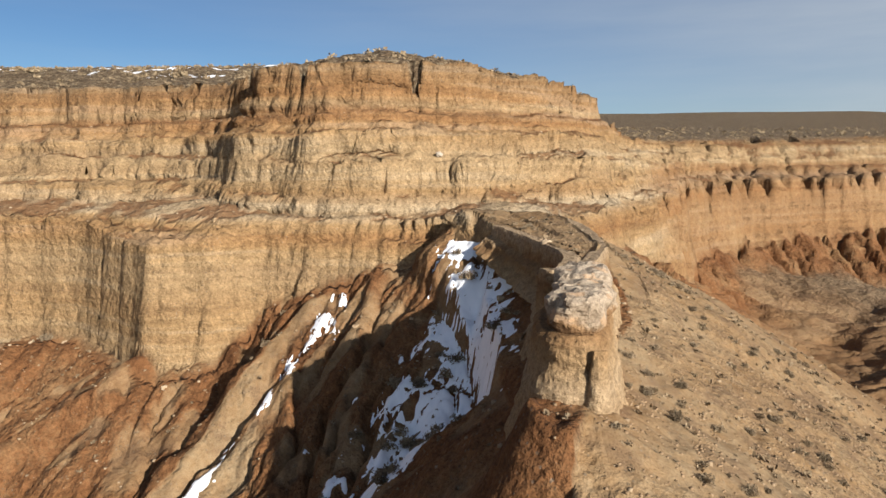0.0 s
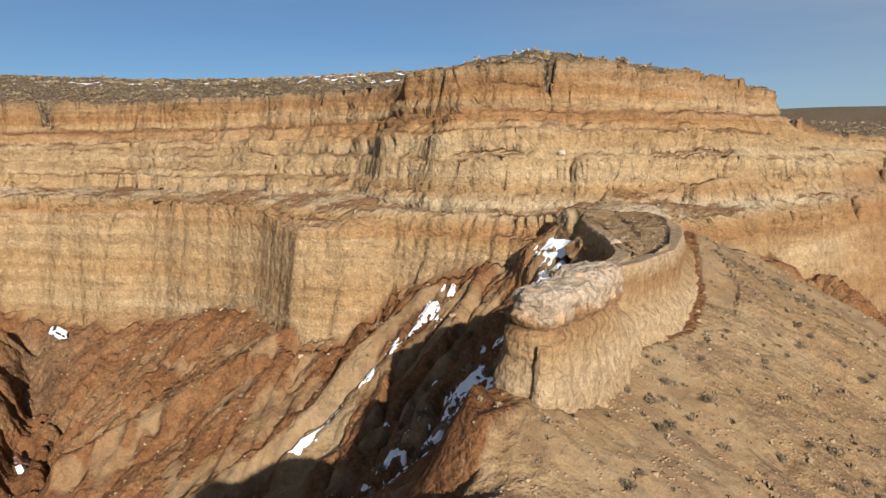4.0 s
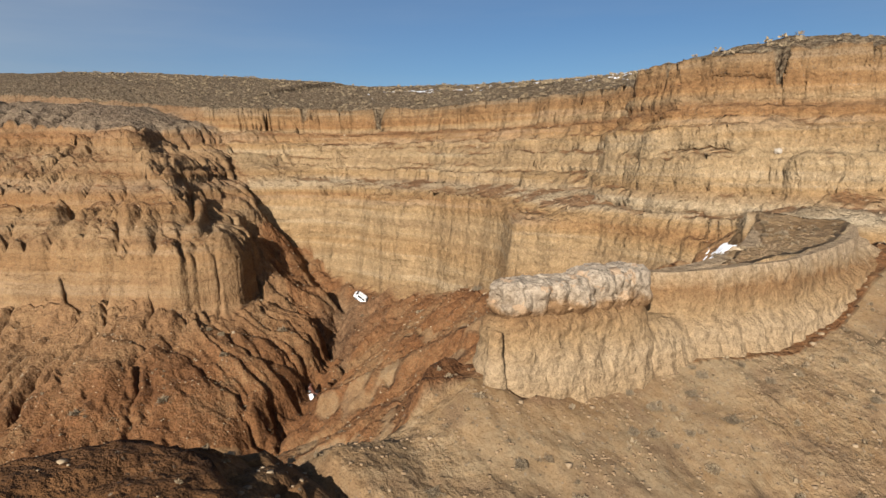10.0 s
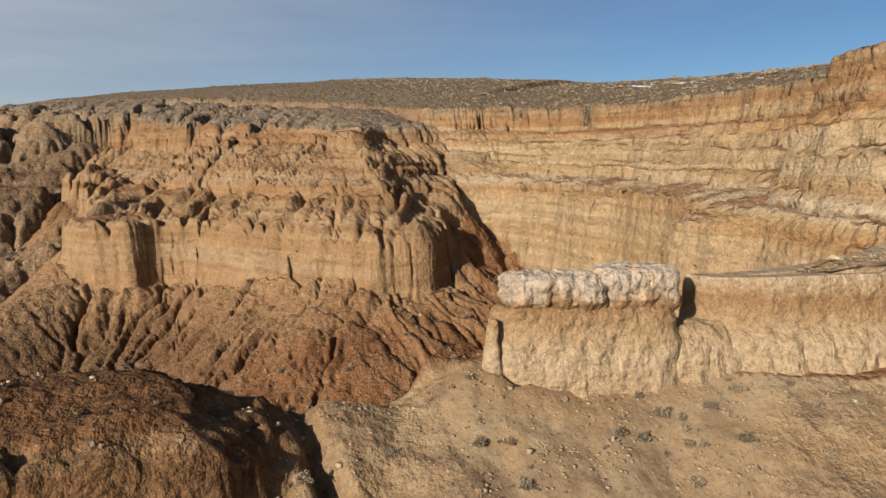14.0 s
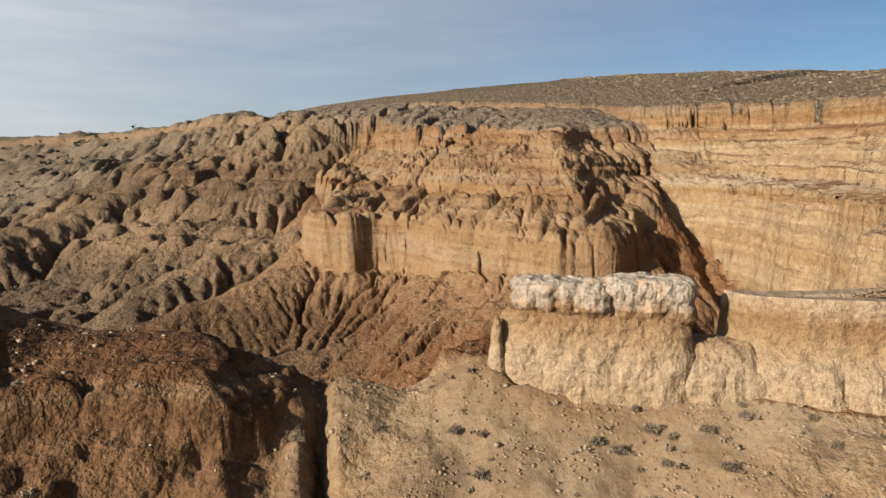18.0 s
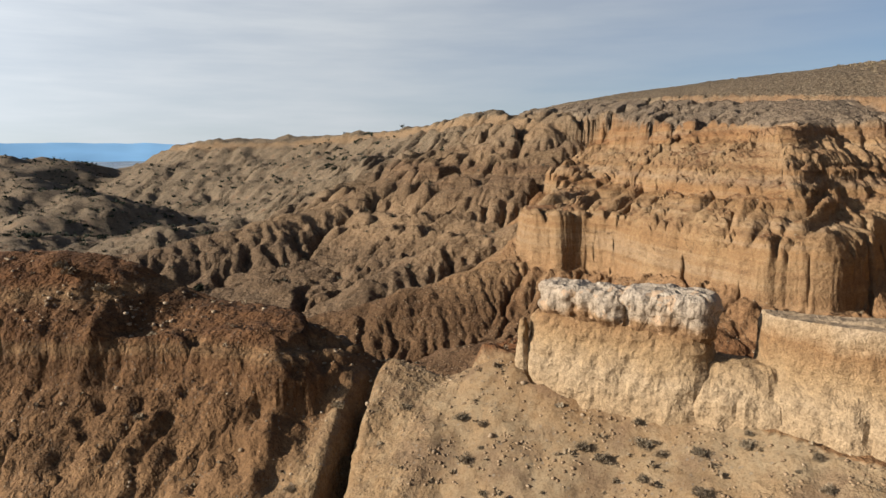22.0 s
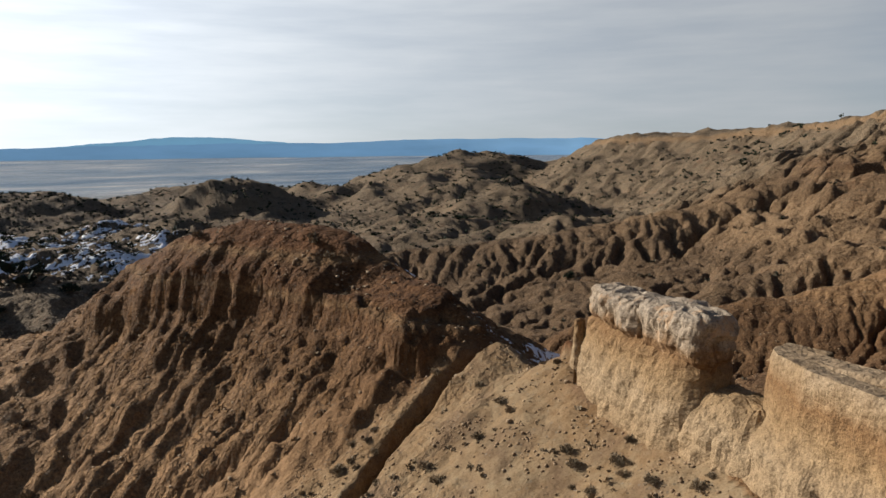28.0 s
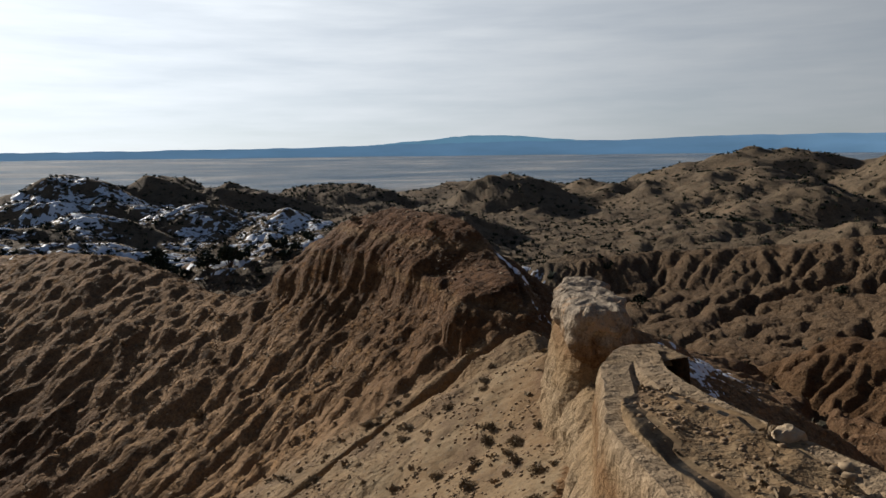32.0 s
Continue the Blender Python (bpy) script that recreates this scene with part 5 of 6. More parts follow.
# sagebrush on the sand slope and the bench of the fin
kinds = [shrub("sagebrush", 0.5, 0.5, 800, 0.055, (M_SAGE, M_SAGE, M_DRY)[i], ("grey-green sagebrush on the sandy slope", "low grey sagebrush on the sandy slope", "dry brown shrub on the sandy slope")[i], "shrub", "sagebrush on the sand slope", 40 + i) for i in range(3)]
x, y, z, gx, gy, rng = spots(2000, (5, 40, 18, 76), lambda x, y, z, zn, gx, gy: zn[2] * (np.hypot(gx, gy) < 1.1) * (0.08 + 0.45 * smooth(0.0, 0.5, fbm(x / 6, y / 6, 2, 5))), 5)
place_all(kinds, x[:295], y[:295], z[:295], rng, 0.25, 1.35)
kinds = [shrub("saltbush", 0.6, 0.6, 320, 0.1, (M_SAGE, M_DRY)[i], ("grey saltbush on the red talus", "dry brown saltbush on the red talus")[i], "shrub", "saltbush on the talus", 50 + i) for i in range(2)]
x, y, z, gx, gy, rng = spots(1500, (-130, 10, -10, 92), lambda x, y, z, zn, gx, gy: (zn[1] > 0.6) * (np.hypot(gx, gy) < 0.95) * (0.04 + 0.4 * smooth(0.05, 0.5, fbm(x / 9, y / 9, 2, 6))), 6)
gully = spots(260, (-14, 6, 42, 70), lambda x, y, z, zn, gx, gy: (np.hypot(gx, gy) < 1.3) * (np.hypot(x - 0.5 * (y - 56), y * 0) < 7) * 0.5, 66)
x, y, z = np.concatenate([gully[0][:45], x]), np.concatenate([gully[1][:45], y]), np.concatenate([gully[2][:45], z])
place_all(kinds, x[:170], y[:170], z[:170], rng, 0.6, 1.9)
kinds = [shrub("rabbitbrush", 0.7, 0.65, 120, 0.2, M_DRY, "straw-coloured dry rabbitbrush on the brown ridge", "shrub", "rabbitbrush on the brown ridge", 56)]
x, y, z, gx, gy, rng = spots(900, (8, 75, -80, 14), lambda x, y, z, zn, gx, gy: (zn[5] > 0.5) * (np.hypot(gx, gy) < 1.0) * 0.3, 7)
place_all(kinds, x[:60], y[:60], z[:60], rng, 0.5, 1.5)
kinds = [shrub("skyline_shrub", 1.3, 1.1, 260, 0.3, M_DRY, "large dark brown shrub on the plateau edge", "shrub", "shrubs on the plateau", 58)]
for x, y, sc in ((3.5, 117, 1.0), (-48, 128, 1.5), (-33, 119, 0.8), (-118, 128, 1.2), (12, 114, 0.7), (-82, 140, 1.2)):
    c = copy_thing(kinds[0], pose(x, y, float(height(x, y)[0]) - 0.1, 0, 0, 40 * x))
    c.scale = (sc, sc, sc)
hide_first(kinds[0])

# junipers on the southern hills
kinds = [juniper(70 + i, 2.0 + 0.3 * i, 3.0 + 0.4 * (i % 2), "dark green juniper on the scrubby hills", "junipers on the southern hills") for i in range(3)]


def juniper_share(x, y, z, zn, gx, gy):
    return (np.hypot(x, y) > 95) * (np.hypot(gx, gy) < 1.05) * (1 - 0.93 * smooth(-50, -90, x) * smooth(-255, -215, y)) * (0.16 + 0.6 * smooth(-0.2, 0.4, fbm(x / 70, y / 70, 3, 15)) + 0.3 * smooth(0.0, 0.5, -gy)) * smooth(-60, -130, y + 0.25 * x) * (1 + 1.4 * smooth(-80, -20, x))


x, y, z, gx, gy, rng = spots(2600, (-420, 260, -330, -95), juniper_share, 8)
near_first = np.argsort(np.hypot(x, y))[:290]
place_all(kinds, x[near_first], y[near_first], z[near_first], rng, 0.8, 1.9, 0.15)


def scatter_stuff(name, places, make, material, label, category):
    """Countless small things in one mesh: make(rng) gives vertices and faces of one."""
    V, F, n = [], [], 0
    x, y, z, rng, low, high = places
    forms = [make(rng) for _ in range(8)]
    for i in range(len(x)):
        v, f = forms[rng.randint(8)]
        a, sc = rng.rand() * 6.28, low + (high - low) * rng.rand() ** 2
        c, s_ = math.cos(a) * sc, math.sin(a) * sc
        vv = np.asarray(v)
        V.append(np.column_stack([x[i] + vv[:, 0] * c - vv[:, 1] * s_, y[i] + vv[:, 0] * s_ + vv[:, 1] * c, z[i] + vv[:, 2] * sc]))
        F.append(np.asarray(f) + n)
        n += len(vv)
    V, F = np.vstack(V), np.vstack(F)
    me = bpy.data.meshes.new(name)
    me.vertices.add(len(V))
    me.vertices.foreach_set("co", V.astype(np.float32).ravel())
    me.loops.add(F.size)
    me.loops.foreach_set("vertex_index", F.ravel().astype(np.int32))
    me.polygons.add(len(F))
    me.polygons.foreach_set("loop_start", np.arange(0, F.size, F.shape[1], dtype=np.int32))
    me.update(calc_edges=True)
    me.materials.append(material)
    return tagged(new(name, me), label, category, kind="stuff")


def stone_form(rng):
    p = rng.randn(3, 8)
    v = np.array([(-1, -1, -1), (1, -1, -1), (1, 1, -1), (-1, 1, -1), (-1, -1, 1), (1, -1, 1), (1, 1, 1), (-1, 1, 1)], float) * 0.5
    v *= (0.7 + 0.6 * rng.rand(8, 3)) * np.array([1, 0.8, 0.6])
    return v, [(0, 3, 2, 1), (4, 5, 6, 7), (0, 1, 5, 4), (1, 2, 6, 5), (2, 3, 7, 6), (3, 0, 4, 7)]


x, y, z, gx, gy, rng = spots(52000, (-640, 330, -1150, -95), juniper_share, 9)
scatter_stuff("juniper_woods", (x[:9000], y[:9000], z[:9000], rng, 0.4, 1.3), lambda r: leaves(22, 1.3, (2.0, 2.8, 0.15), r), M_JUNIPER, "dark juniper woods on the southern hills", "trees")
x, y, z, gx, gy, rng = spots(26000, (-420, 160, 84, 260), lambda x, y, z, zn, gx, gy: zn[3] * (0.25 + 0.5 * smooth(-0.2, 0.4, fbm(x / 12, y / 12, 2, 16))), 10)
scatter_stuff("plateau_scrub", (x[:6500], y[:6500], z[:6500], rng, 0.35, 1.5), lambda r: leaves(16, 0.34, (0.6, 0.5, 0.1), r), M_DRY, "low dry scrub over the plateau", "scrub")
x, y, z, gx, gy, rng = spots(26000, (-150, 60, -70, 100), lambda x, y, z, zn, gx, gy: (0.7 * zn[2] + 0.3 * zn[1] + 0.3 * zn[5] + 0.3 * zn[4]) * (np.hypot(gx, gy) < 1.2) * (0.3 + smooth(-0.2, 0.4, fbm(x / 4, y / 4, 2, 17))), 12)
scatter_stuff("grass_tufts", (x, y, z, rng, 0.4, 1.6), lambda r: leaves(12, 0.16, (0.22, 0.2, 0.1), r, 0.3), M_DRY, "small dry grass tufts on bare earth", "grass")
x, y, z, gx, gy, rng = spots(52000, (-150, 60, -50, 112), lambda x, y, z, zn, gx, gy: (0.3 * zn[2] + 0.5 * zn[1] + 0.7 * zn[5] + 0.25 * zn[0]) * (np.hypot(gx, gy) < 1.3) * (0.15 + smooth(0, 0.45, fbm(x / 5, y / 5, 2, 18))), 13)
scatter_stuff("loose_stones", (x, y, z, rng, 0.07, 0.34), stone_form, M_STONE, "loose tan stones fallen from the cliffs", "stones")
x, y, z, gx, gy, rng = spots(17000, (4, 42, 18, 66), lambda x, y, z, zn, gx, gy: zn[2] * (np.hypot(gx, gy) < 1.2) * (0.15 + smooth(-0.2, 0.4, fbm(x / 3, y / 3, 2, 20))), 15)
scatter_stuff("slope_pebbles", (x, y, z, rng, 0.05, 0.2), stone_form, M_CLOD, "small clods and pebbles over the sandy slope", "stones")
x, y, z, gx, gy, rng = spots(60000, (-430, 330, -620, 20), lambda x, y, z, zn, gx, gy: zn[6] * (np.hypot(gx, gy) < 1.2) * (0.12 + 0.75 * smooth(-150, -20, x) * smooth(-0.35, 0.3, fbm(x / 40, y / 40, 3, 19))), 14)
scatter_stuff("hill_scrub", (x[:15000], y[:15000], z[:15000], rng, 0.5, 1.9), lambda r: leaves(12, 0.55, (0.9, 0.75, 0.1), r), M_SCRUB, "dark low scrub on the badland slopes", "scrub")


# ---- snow ----
def snow_sheet(name, box, step, mask, depth, label, kind="stuff"):
    """Snow lying where mask(x, y, z, gx, gy) is over 0, sinking into the ground at its ragged edge."""
    gx_ = np.arange(box[0], box[1], step)
    gy_ = np.arange(box[2], box[3], step)
    x, y = np.meshgrid(gx_, gy_, indexing="ij")
    z = land(x, y)[0]
    sx, sy = np.gradient(z, step, axis=0), np.gradient(z, step, axis=1)
    m = mask(x, y, z, sx, sy)
    top = z + np.clip(m * depth * 3, -0.35, depth)
    keep = m > -0.12
    cell = keep[:-1, :-1] | keep[1:, :-1] | keep[1:, 1:] | keep[:-1, 1:]
    me = mesh_grid(name, x, y, top)
    bm = bmesh.new()
    i = np.arange(x.size).reshape(x.shape)
    q = np.stack([i[:-1, :-1], i[1:, :-1], i[1:, 1:], i[:-1, 1:]], -1)[cell]
    bm.free()
    used, inv = np.unique(q, return_inverse=True)
    inv = inv.reshape(q.shape)
    co = np.stack([x.ravel(), y.ravel(), top.ravel()], -1)[used]
    bpy.data.meshes.remove(me)
    me = bpy.data.meshes.new(name)
    me.vertices.add(len(co))
    me.vertices.foreach_set("co", co.astype(np.float32).ravel())
    me.loops.add(inv.size)
    me.loops.foreach_set("vertex_index", inv.ravel().astype(np.int32))
    me.polygons.add(len(inv))
    me.polygons.foreach_set("loop_start", np.arange(0, inv.size, 4, dtype=np.int32))
    me.polygons.foreach_set("use_smooth", np.ones(len(inv), bool))
    me.update(calc_edges=True)
    me.materials.append(M_SNOW)
    return tagged(new(name, me), label, "snow", kind=kind)


GULLY_SNOW = [(4, 69, 5), (2.5, 62, 5.5), (0.5, 56, 6), (-3, 51, 6), (-7, 47, 5), (-12, 43.5, 3.5), (-18, 41, 2)]


def gully_mask(x, y, z, sx, sy):
    d, s_, (wide,) = along(x, y, GULLY_SNOW)
    ragged = 0.75 * fbm(x / 3.2, y / 3.2, 4, 21) + 0.45 * fbm(x / 0.8, y / 0.8, 3, 22)
    return 0.52 - d / wide + ragged * 1.35 - 0.35 * smooth(1.0, 1.8, np.hypot(sx, sy)) - 2 * smooth(31.3, 31.9, z)


snow_sheet("gully_snow", (-28, 13, 32, 72), 0.2, gully_mask, 0.1, "patchy old snow in the shaded gully")


def edge_mask(x, y, z, sx, sy):
    d, s_, _c = along(x, y, [(3.4, 52, 0), (3.2, 58, 0), (2.4, 65, 0)])
    return 0.5 - d / 3.0 + 0.7 * fbm(x / 1.6, y / 1.6, 3, 29) - smooth(31.2, 31.7, z)


snow_sheet("edge_snow", (-2, 9, 41, 67), 0.16, edge_mask, 0.08, "thin strip of snow along the shaded foot of the fin")
RIB_SNOW = [(-12, 72, 2.0), (-18, 64, 1.2), (-26, 55, 1.0), (-38, 47, 0.8)]


def rib_mask(x, y, z, sx, sy):
    d, s_, (wide,) = along(x, y, RIB_SNOW)
    return 0.2 - d / (wide * 1.6) + 0.8 * fbm(x / 2.5, y / 2.5, 4, 23) - 0.3 * smooth(0.9, 1.6, np.hypot(sx, sy))


snow_sheet("rib_snow", (-44, -6, 42, 78), 0.25, rib_mask, 0.08, "thin strips of snow between earth ribs")


def hill_mask(x, y, z, sx, sy):
    north = smooth(0.10, 0.34, -sy + 0.35 * sx)
    patch = fbm(x / 48, y / 48, 3, 24) + 0.55 * fbm(x / 7, y / 7, 3, 25)
    return north * (0.27 + patch * 1.0) - 0.2 - 2.5 * smooth(-40, -110, x) - 0.5 * smooth(0.6, 0.9, np.hypot(sx, sy))


snow_sheet("hillside_snow", (-330, 330, -640, -100), 1.3, hill_mask, 0.3, "patches of snow on north-facing hillsides")


def plateau_mask(x, y, z, sx, sy):
    d, s_, _c = along(x, y, [(-150, 150, 0), (-95, 160, 0), (-60, 150, 0), (-30, 128, 0)])
    return 0.75 * fbm(x / 9, y / 4, 3, 26) + 0.3 * fbm(x / 1.6, y / 1.6, 2, 27) - 0.36 - smooth(6, 22, d) * 0.5 - smooth(0.4, 0.7, np.hypot(sx, sy))


snow_sheet("plateau_snow", (-175, -10, 112, 190), 0.7, plateau_mask, 0.15, "thin snow streaks on the plateau")


def flank_mask(x, y, z, sx, sy):
    d, s_, _c = along(x, y, [(4, 19, 0), (-6, 14, 0), (-16, 4, 0), (-27, -10, 0), (-36, -24, 0)])
    return 0.05 - d / 9.0 + 0.8 * fbm(x / 3.4, y / 3.4, 4, 61) + 0.45 * fbm(x / 0.9, y / 0.9, 3, 62) - 0.35 * smooth(1.0, 1.7, np.hypot(sx, sy))


snow_sheet("flank_snow", (-48, 5, -36, 24), 0.3, flank_mask, 0.08, "patchy snow on the shaded back of the brown ridge")


def ridge_mask(x, y, z, sx, sy):
    d, s_, _c = along(x, y, [(4.4, 2.4, 0), (3.8, 3.8, 0), (3.2, 5.6, 0)])
    return 0.6 - d / 1.3 + 0.3 * fbm(x / 0.6, y / 0.6, 2, 28)


snow_sheet("ridge_snow", (0.5, 8, 1, 10), 0.1, ridge_mask, 0.12, "small white snow patch behind the brown ridge", "")


# ---- wrecked cars in the gully ----
def car_paint(name, base, rust, metal=0.0):
    m, t, b = node_mat(name)
    geo = t.nodes.new("ShaderNodeTexCoord").outputs["Object"]
    f = tex_noise(t, geo, 2.2, 6, 0.7)
    t.links.new(ramp(t, f, [(0.42, base), (0.56, base), (0.66, rust)]), b.inputs["Base Color"])
    b.inputs["Roughness"].default_value, b.inputs["Metallic"].default_value = 0.45, metal
    return m


M_WHITE = car_paint("white_car_paint", (0.72, 0.73, 0.74), (0.36, 0.25, 0.16))
M_RUST = car_paint("rusty_car_paint", (0.11, 0.045, 0.03), (0.20, 0.09, 0.04))
M_GLASS = car_paint("dark_car_glass", (0.012, 0.014, 0.016), (0.03, 0.03, 0.03))
M_TYRE = plain_mat("tyre_rubber", [(0.3, (0.012, 0.012, 0.012)), (0.7, (0.03, 0.03, 0.03))])
M_RIM = car_paint("wheel_steel", (0.35, 0.35, 0.36), (0.2, 0.14, 0.1), 0.8)
M_LAMP = car_paint("lamp_glass", (0.5, 0.5, 0.48), (0.4, 0.38, 0.34))


def part(name, bm, material, parent, label=""):
    me = bpy.data.meshes.new(name)
    bm.to_mesh(me)
    bm.free()
    me.materials.append(material)
    ob = new(name, me)
    ob.parent = parent
    if label:
        ob["label"] = label
    return ob


def loft(rows):
    """A skin through cross sections, each a list of points; ends closed."""
    bm = bmesh.new()
    vs = [[bm.verts.new(p) for p in row] for row in rows]
    n = len(rows[0])
    for a, b in zip(vs[:-1], vs[1:]):
        for i in range(n):
            bm.faces.new((a[i], a[(i + 1) % n], b[(i + 1) % n], b[i]))
    bm.faces.new(list(reversed(vs[0])))
    bm.faces.new(vs[-1])
    bmesh.ops.recalc_face_normals(bm, faces=bm.faces)
    return bm


def block(x0, x1, y0, y1, z0, z1, bevel=0.03):
    bm = bmesh.new()
    bmesh.ops.create_cube(bm, size=1, matrix=Matrix.Translation(((x0 + x1) / 2, (y0 + y1) / 2, (z0 + z1) / 2)) @ Matrix.Diagonal((x1 - x0, y1 - y0, z1 - z0, 1)))
    if bevel:
        bmesh.ops.bevel(bm, geom=bm.edges[:], offset=bevel, segments=1, affect="EDGES")
    return bm


def disc(radius, wide, inner=0.0):
    bm = bmesh.new()
    bmesh.ops.create_cone(bm, cap_ends=True, segments=20, radius1=radius, radius2=radius, depth=wide, matrix=Matrix.Rotation(math.pi / 2, 4, "X"))
    return bm


def car(label, paint, length, pick):
    e = tagged(new("wrecked_car"), label, "car", "wrecked cars in the gully")
    h = length / 2

    def hull(x, w, z0, z1):
        return [(x, -w, z0 + 0.1), (x, -w * 0.92, z0), (x, w * 0.92, z0), (x, w, z0 + 0.1), (x, w, z1 - 0.15), (x, w * 0.86, z1), (x, -w * 0.86, z1), (x, -w, z1 - 0.15)]
    part("body", loft([hull(-h, 0.72, 0.4, 0.78), hull(-h + 0.15, 0.82, 0.3, 0.92), hull(-0.6, 0.86, 0.25, 0.98), hull(0.5, 0.86, 0.25, 0.98), hull(h - 0.9, 0.84, 0.28, 0.94), hull(h - 0.15, 0.80, 0.32, 0.80), hull(h, 0.70, 0.4, 0.66)]), paint, e)

    def roof(x, w, z0, z1, top):
        return [(x, -w, z0), (x, w, z0), (x, w * top, z1), (x, -w * top, z1)]
    back = -h + 0.25 if pick == "hatch" else -0.7
    part("cabin", loft([roof(back, 0.80, 0.93, 0.95, 0.95), roof(back + 0.45, 0.80, 0.93, 1.42, 0.80), roof(0.45, 0.80, 0.93, 1.44, 0.80), roof(1.15, 0.80, 0.93, 0.97, 0.95)]), paint, e)
    # panes stand a little proud of the cabin
    part("windscreen", loft([roof(0.58, 0.66, 1.36, 1.40, 1.0), roof(1.12, 0.72, 1.0, 1.03, 1.0)]), M_GLASS, e, "dark windscreen")
    part("rear_window", loft([roof(back + 0.02, 0.70, 1.0, 1.04, 1.0), roof(back + 0.38, 0.62, 1.36, 1.41, 1.0)]), M_GLASS, e, "dark rear window")
    for sgn in (-1, 1):
        for x0, x1 in ((back + 0.55, -0.25), (-0.15, 0.5)):
            if x1 - x0 > 0.2:
                bm = bmesh.new()
                pts = [(x0, 0.80, 1.0), (x1, 0.80, 1.0), (x1 - 0.05, 0.70, 1.36), (x0 + 0.05, 0.70, 1.36)]
                a = [bm.verts.new((p[0], sgn * p[1], p[2])) for p in pts]
                b = [bm.verts.new((p[0], sgn * (p[1] + 0.03), p[2])) for p in pts]
                for i in range(4):
                    bm.faces.new((a[i], a[(i + 1) % 4], b[(i + 1) % 4], b[i]))
                bm.faces.new(a), bm.faces.new(b)
                bmesh.ops.recalc_face_normals(bm, faces=bm.faces)
                part("side_window", bm, M_GLASS, e)
        part("headlight", block(h - 0.12, h + 0.02, sgn * 0.62 - 0.13, sgn * 0.62 + 0.13, 0.55, 0.68), M_LAMP, e)
        part("tail_light", block(-h - 0.02, -h + 0.1, sgn * 0.62 - 0.1, sgn * 0.62 + 0.1, 0.55, 0.75), M_RUST, e)
        for wx in (-h + 0.85, h - 0.85):
            wheel = part("wheel", disc(0.31, 0.2), M_TYRE, e)
            wheel.location = (wx, sgn * 0.80, 0.31)
            part("rim", disc(0.19, 0.23), M_RIM, wheel)
    part("front_bumper", block(h - 0.1, h + 0.08, -0.78, 0.78, 0.36, 0.5), M_TYRE, e)
    part("rear_bumper", block(-h - 0.08, -h + 0.1, -0.78, 0.78, 0.36, 0.5), M_TYRE, e)
    return e


white_car = car("white wrecked hatchback lying nose down in the gully", M_WHITE, 4.2, "hatch")
white_car.matrix_world = Matrix.Translation((-89.2, 88.0, float(height(-89.2, 88.0)[0]) + 0.3)) @ pose(0, 0, 0, 28, 38, 52)
rust_car = car("rusty brown wrecked car half buried in the gully", M_RUST, 4.4, "sedan")
rust_car.matrix_world = Matrix.Translation((-74.6, 67.0, float(height(-74.6, 67.0)[0]) + 0.1)) @ pose(0, 0, 0, 10, 66, 60)
panel = tagged(new("car_door"), "torn white car door beside the rusty wreck", "car part")
panel.matrix_world = Matrix.Translation((-73.2, 66.2, float(height(-73.2, 66.2)[0]) + 0.7)) @ pose(0, 0, 0, 5, 74, 40)
part("door_skin", loft([[(-0.7, -0.04, -0.5), (-0.7, 0.04, -0.5), (-0.7, 0.06, 0.3), (-0.7, -0.02, 0.3)], [(0.75, -0.04, -0.55), (0.75, 0.04, -0.55), (0.75, 0.08, 0.35), (0.75, 0.0, 0.35)]]), M_WHITE, panel)
part("window_frame", loft([[(-0.6, 0.0, 0.3), (-0.6, 0.05, 0.3), (-0.3, 0.02, 0.75), (-0.3, -0.02, 0.75)], [(0.7, 0.0, 0.3), (0.7, 0.05, 0.3), (0.5, 0.02, 0.8), (0.5, -0.02, 0.8)]]), M_GLASS, panel)
tyre = tagged(new("old_tyre"), "old black tyre lying on the gully wall", "tyre")
bm = bmesh.new()
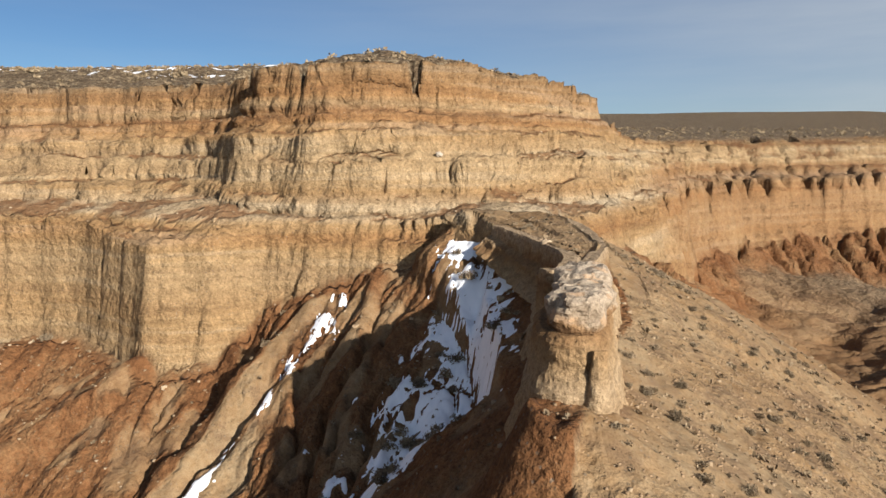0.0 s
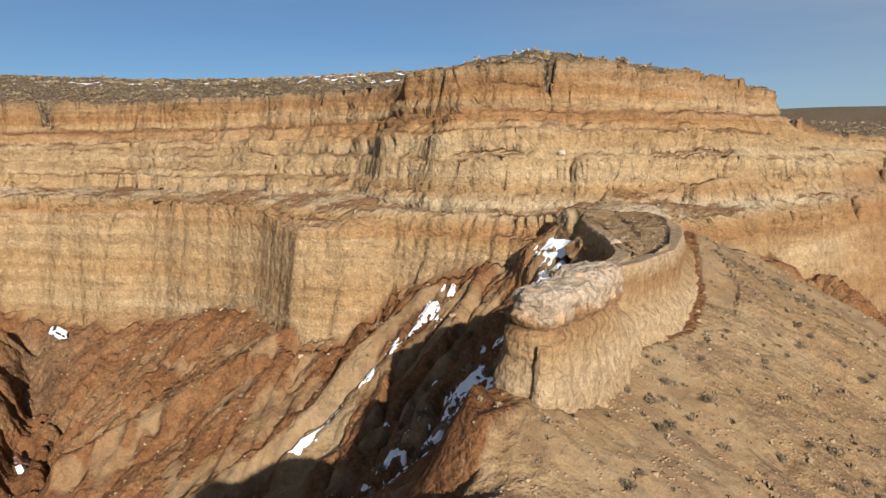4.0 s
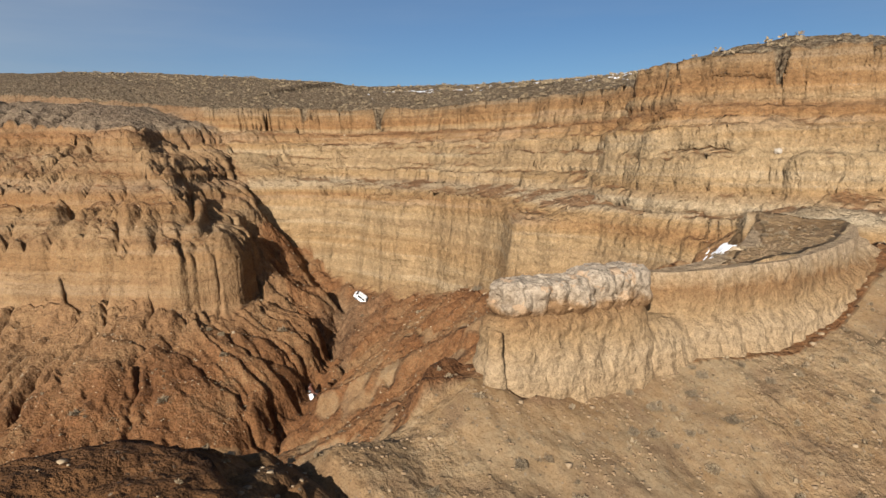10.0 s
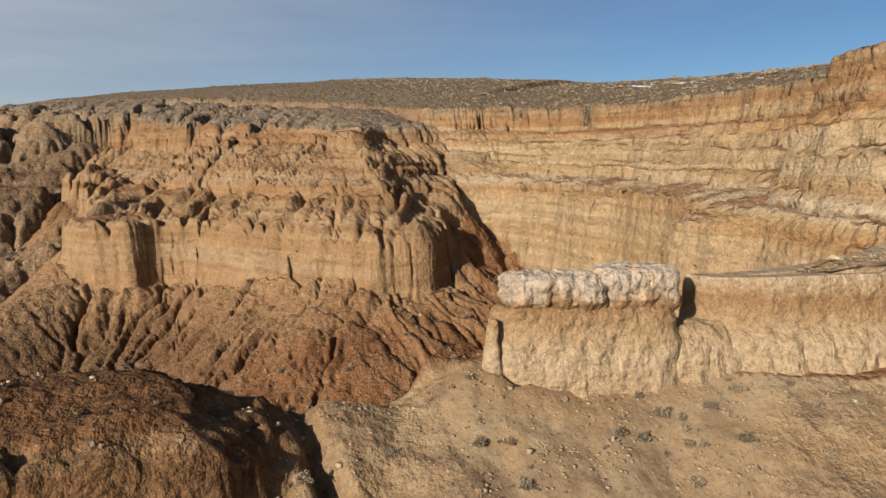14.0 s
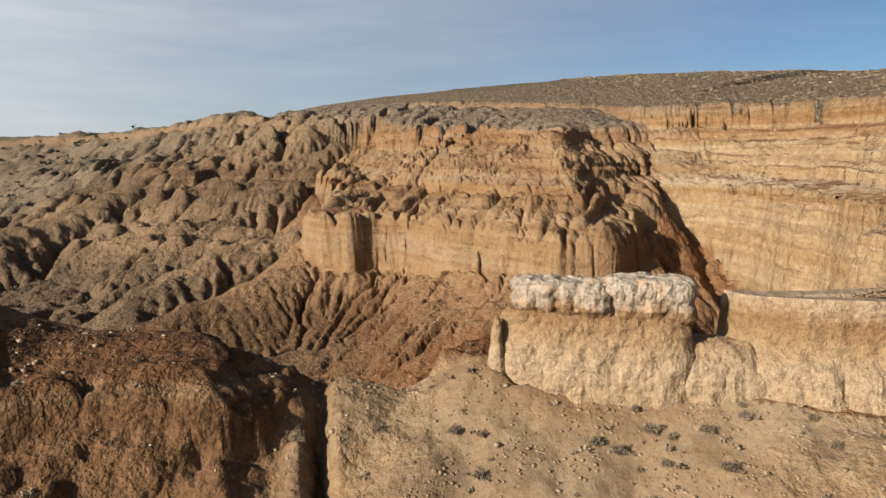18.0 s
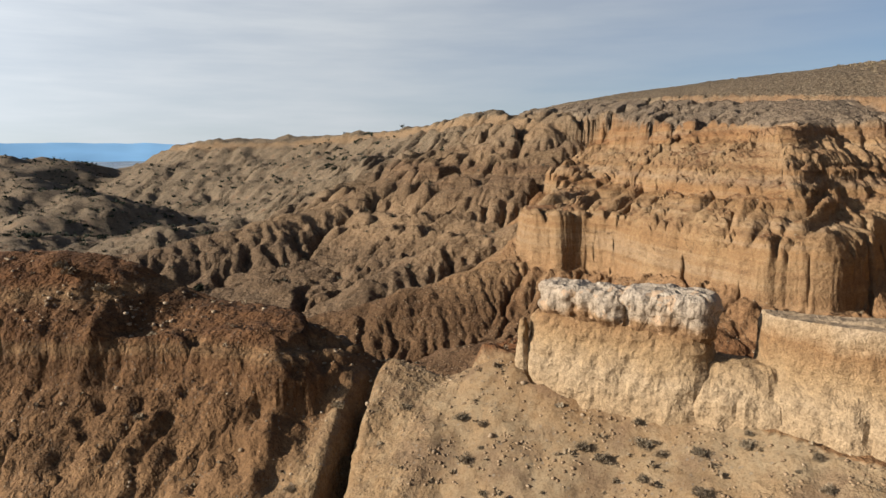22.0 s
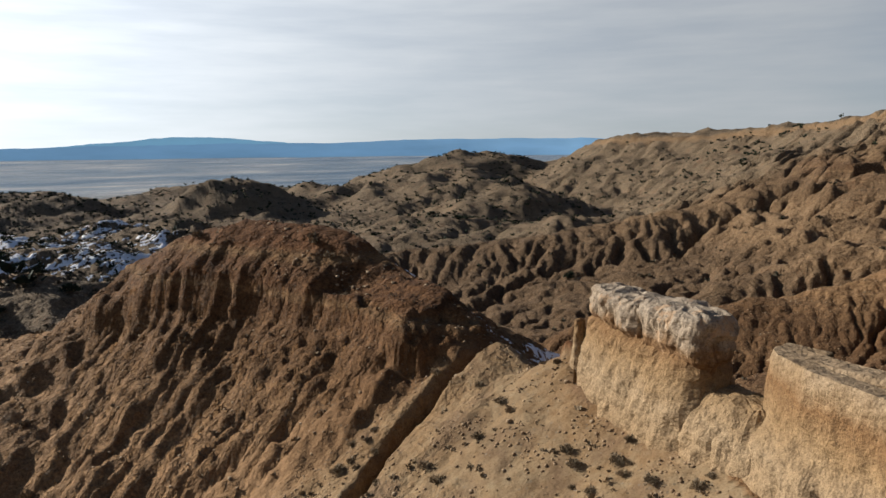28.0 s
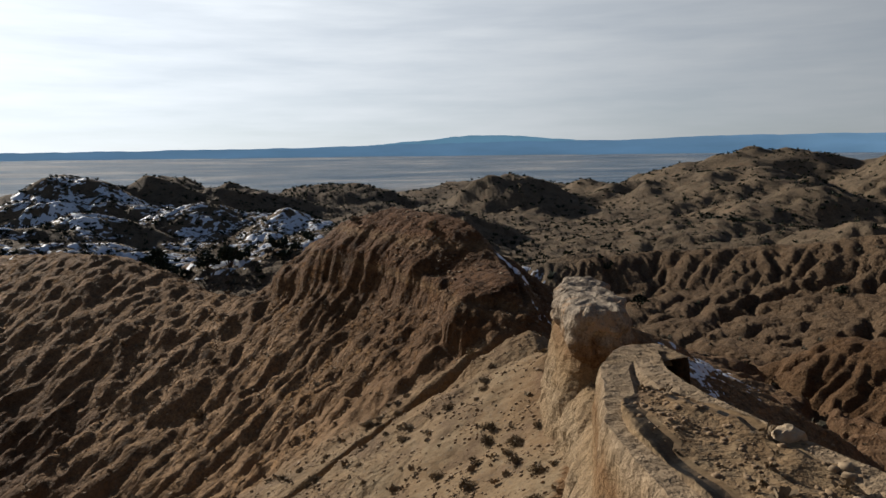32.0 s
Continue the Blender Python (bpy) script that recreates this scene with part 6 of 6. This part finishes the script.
for i in range(20):
    a = i * math.pi / 10
    for j in range(8):
        q = j * math.pi / 4
        bm.verts.new(((0.28 + 0.1 * math.cos(q)) * math.cos(a), (0.28 + 0.1 * math.cos(q)) * math.sin(a), 0.1 * math.sin(q)))
bm.verts.ensure_lookup_table()
for i in range(20):
    for j in range(8):
        bm.faces.new([bm.verts[k] for k in (i * 8 + j, ((i + 1) % 20) * 8 + j, ((i + 1) % 20) * 8 + (j + 1) % 8, i * 8 + (j + 1) % 8)])
part("rubber", bm, M_TYRE, tyre)
tyre.matrix_world = Matrix.Translation((-101, 84, float(height(-101, 84)[0]) + 0.2)) @ pose(0, 0, 0, 30, 20, 0)


# ---- boulders ----
def boulder(name, size, squash, seed, material, label, group=""):
    bm = bmesh.new()
    bmesh.ops.create_icosphere(bm, subdivisions=3, radius=0.5)
    for v in bm.verts:
        p = v.co.copy()
        p = Vector([math.copysign(abs(c) ** 0.85 * 0.56, c) for c in p])
        f = 1 + 0.7 * noise.noise(p * 2.2 + Vector((seed, 0, 0))) + 0.25 * noise.noise(p * 6 + Vector((0, seed, 0)))
        v.co = Vector((p.x * f, p.y * f, max(p.z * f, -0.32) * squash)) * size
    me = bpy.data.meshes.new(name)
    bm.to_mesh(me)
    bm.free()
    me.materials.append(material)
    return tagged(new(name, me), label, "rock", group)


white_rock = boulder("white_boulder", 1.15, 0.9, 3, M_WHITE_ROCK, "pale boulder perched on the upper ledge")
white_rock.location = (-0.5, 84.6, float(height(-0.5, 84.6)[0]) + 0.25)
kinds = [boulder("boulder", 1.0, 0.7, 5 + i, M_STONE, "weathered tan boulder fallen below the cliffs", "fallen boulders") for i in range(4)]
x, y, z, gx, gy, rng = spots(2600, (-130, 40, 10, 112), lambda x, y, z, zn, gx, gy: (0.5 * zn[1] + 0.25 * zn[0]) * (np.hypot(gx, gy) < 0.9) * 0.25, 30)
for i in range(min(70, len(x))):
    c = copy_thing(kinds[i % 4], pose(x[i], y[i], z[i] + 0.05, 0, 0, rng.rand() * 360))
    sc = 0.4 + 1.0 * rng.rand() ** 2.5
    c.scale = (sc, sc * 0.9, sc)
for k in kinds:
    bpy.data.objects.remove(k)
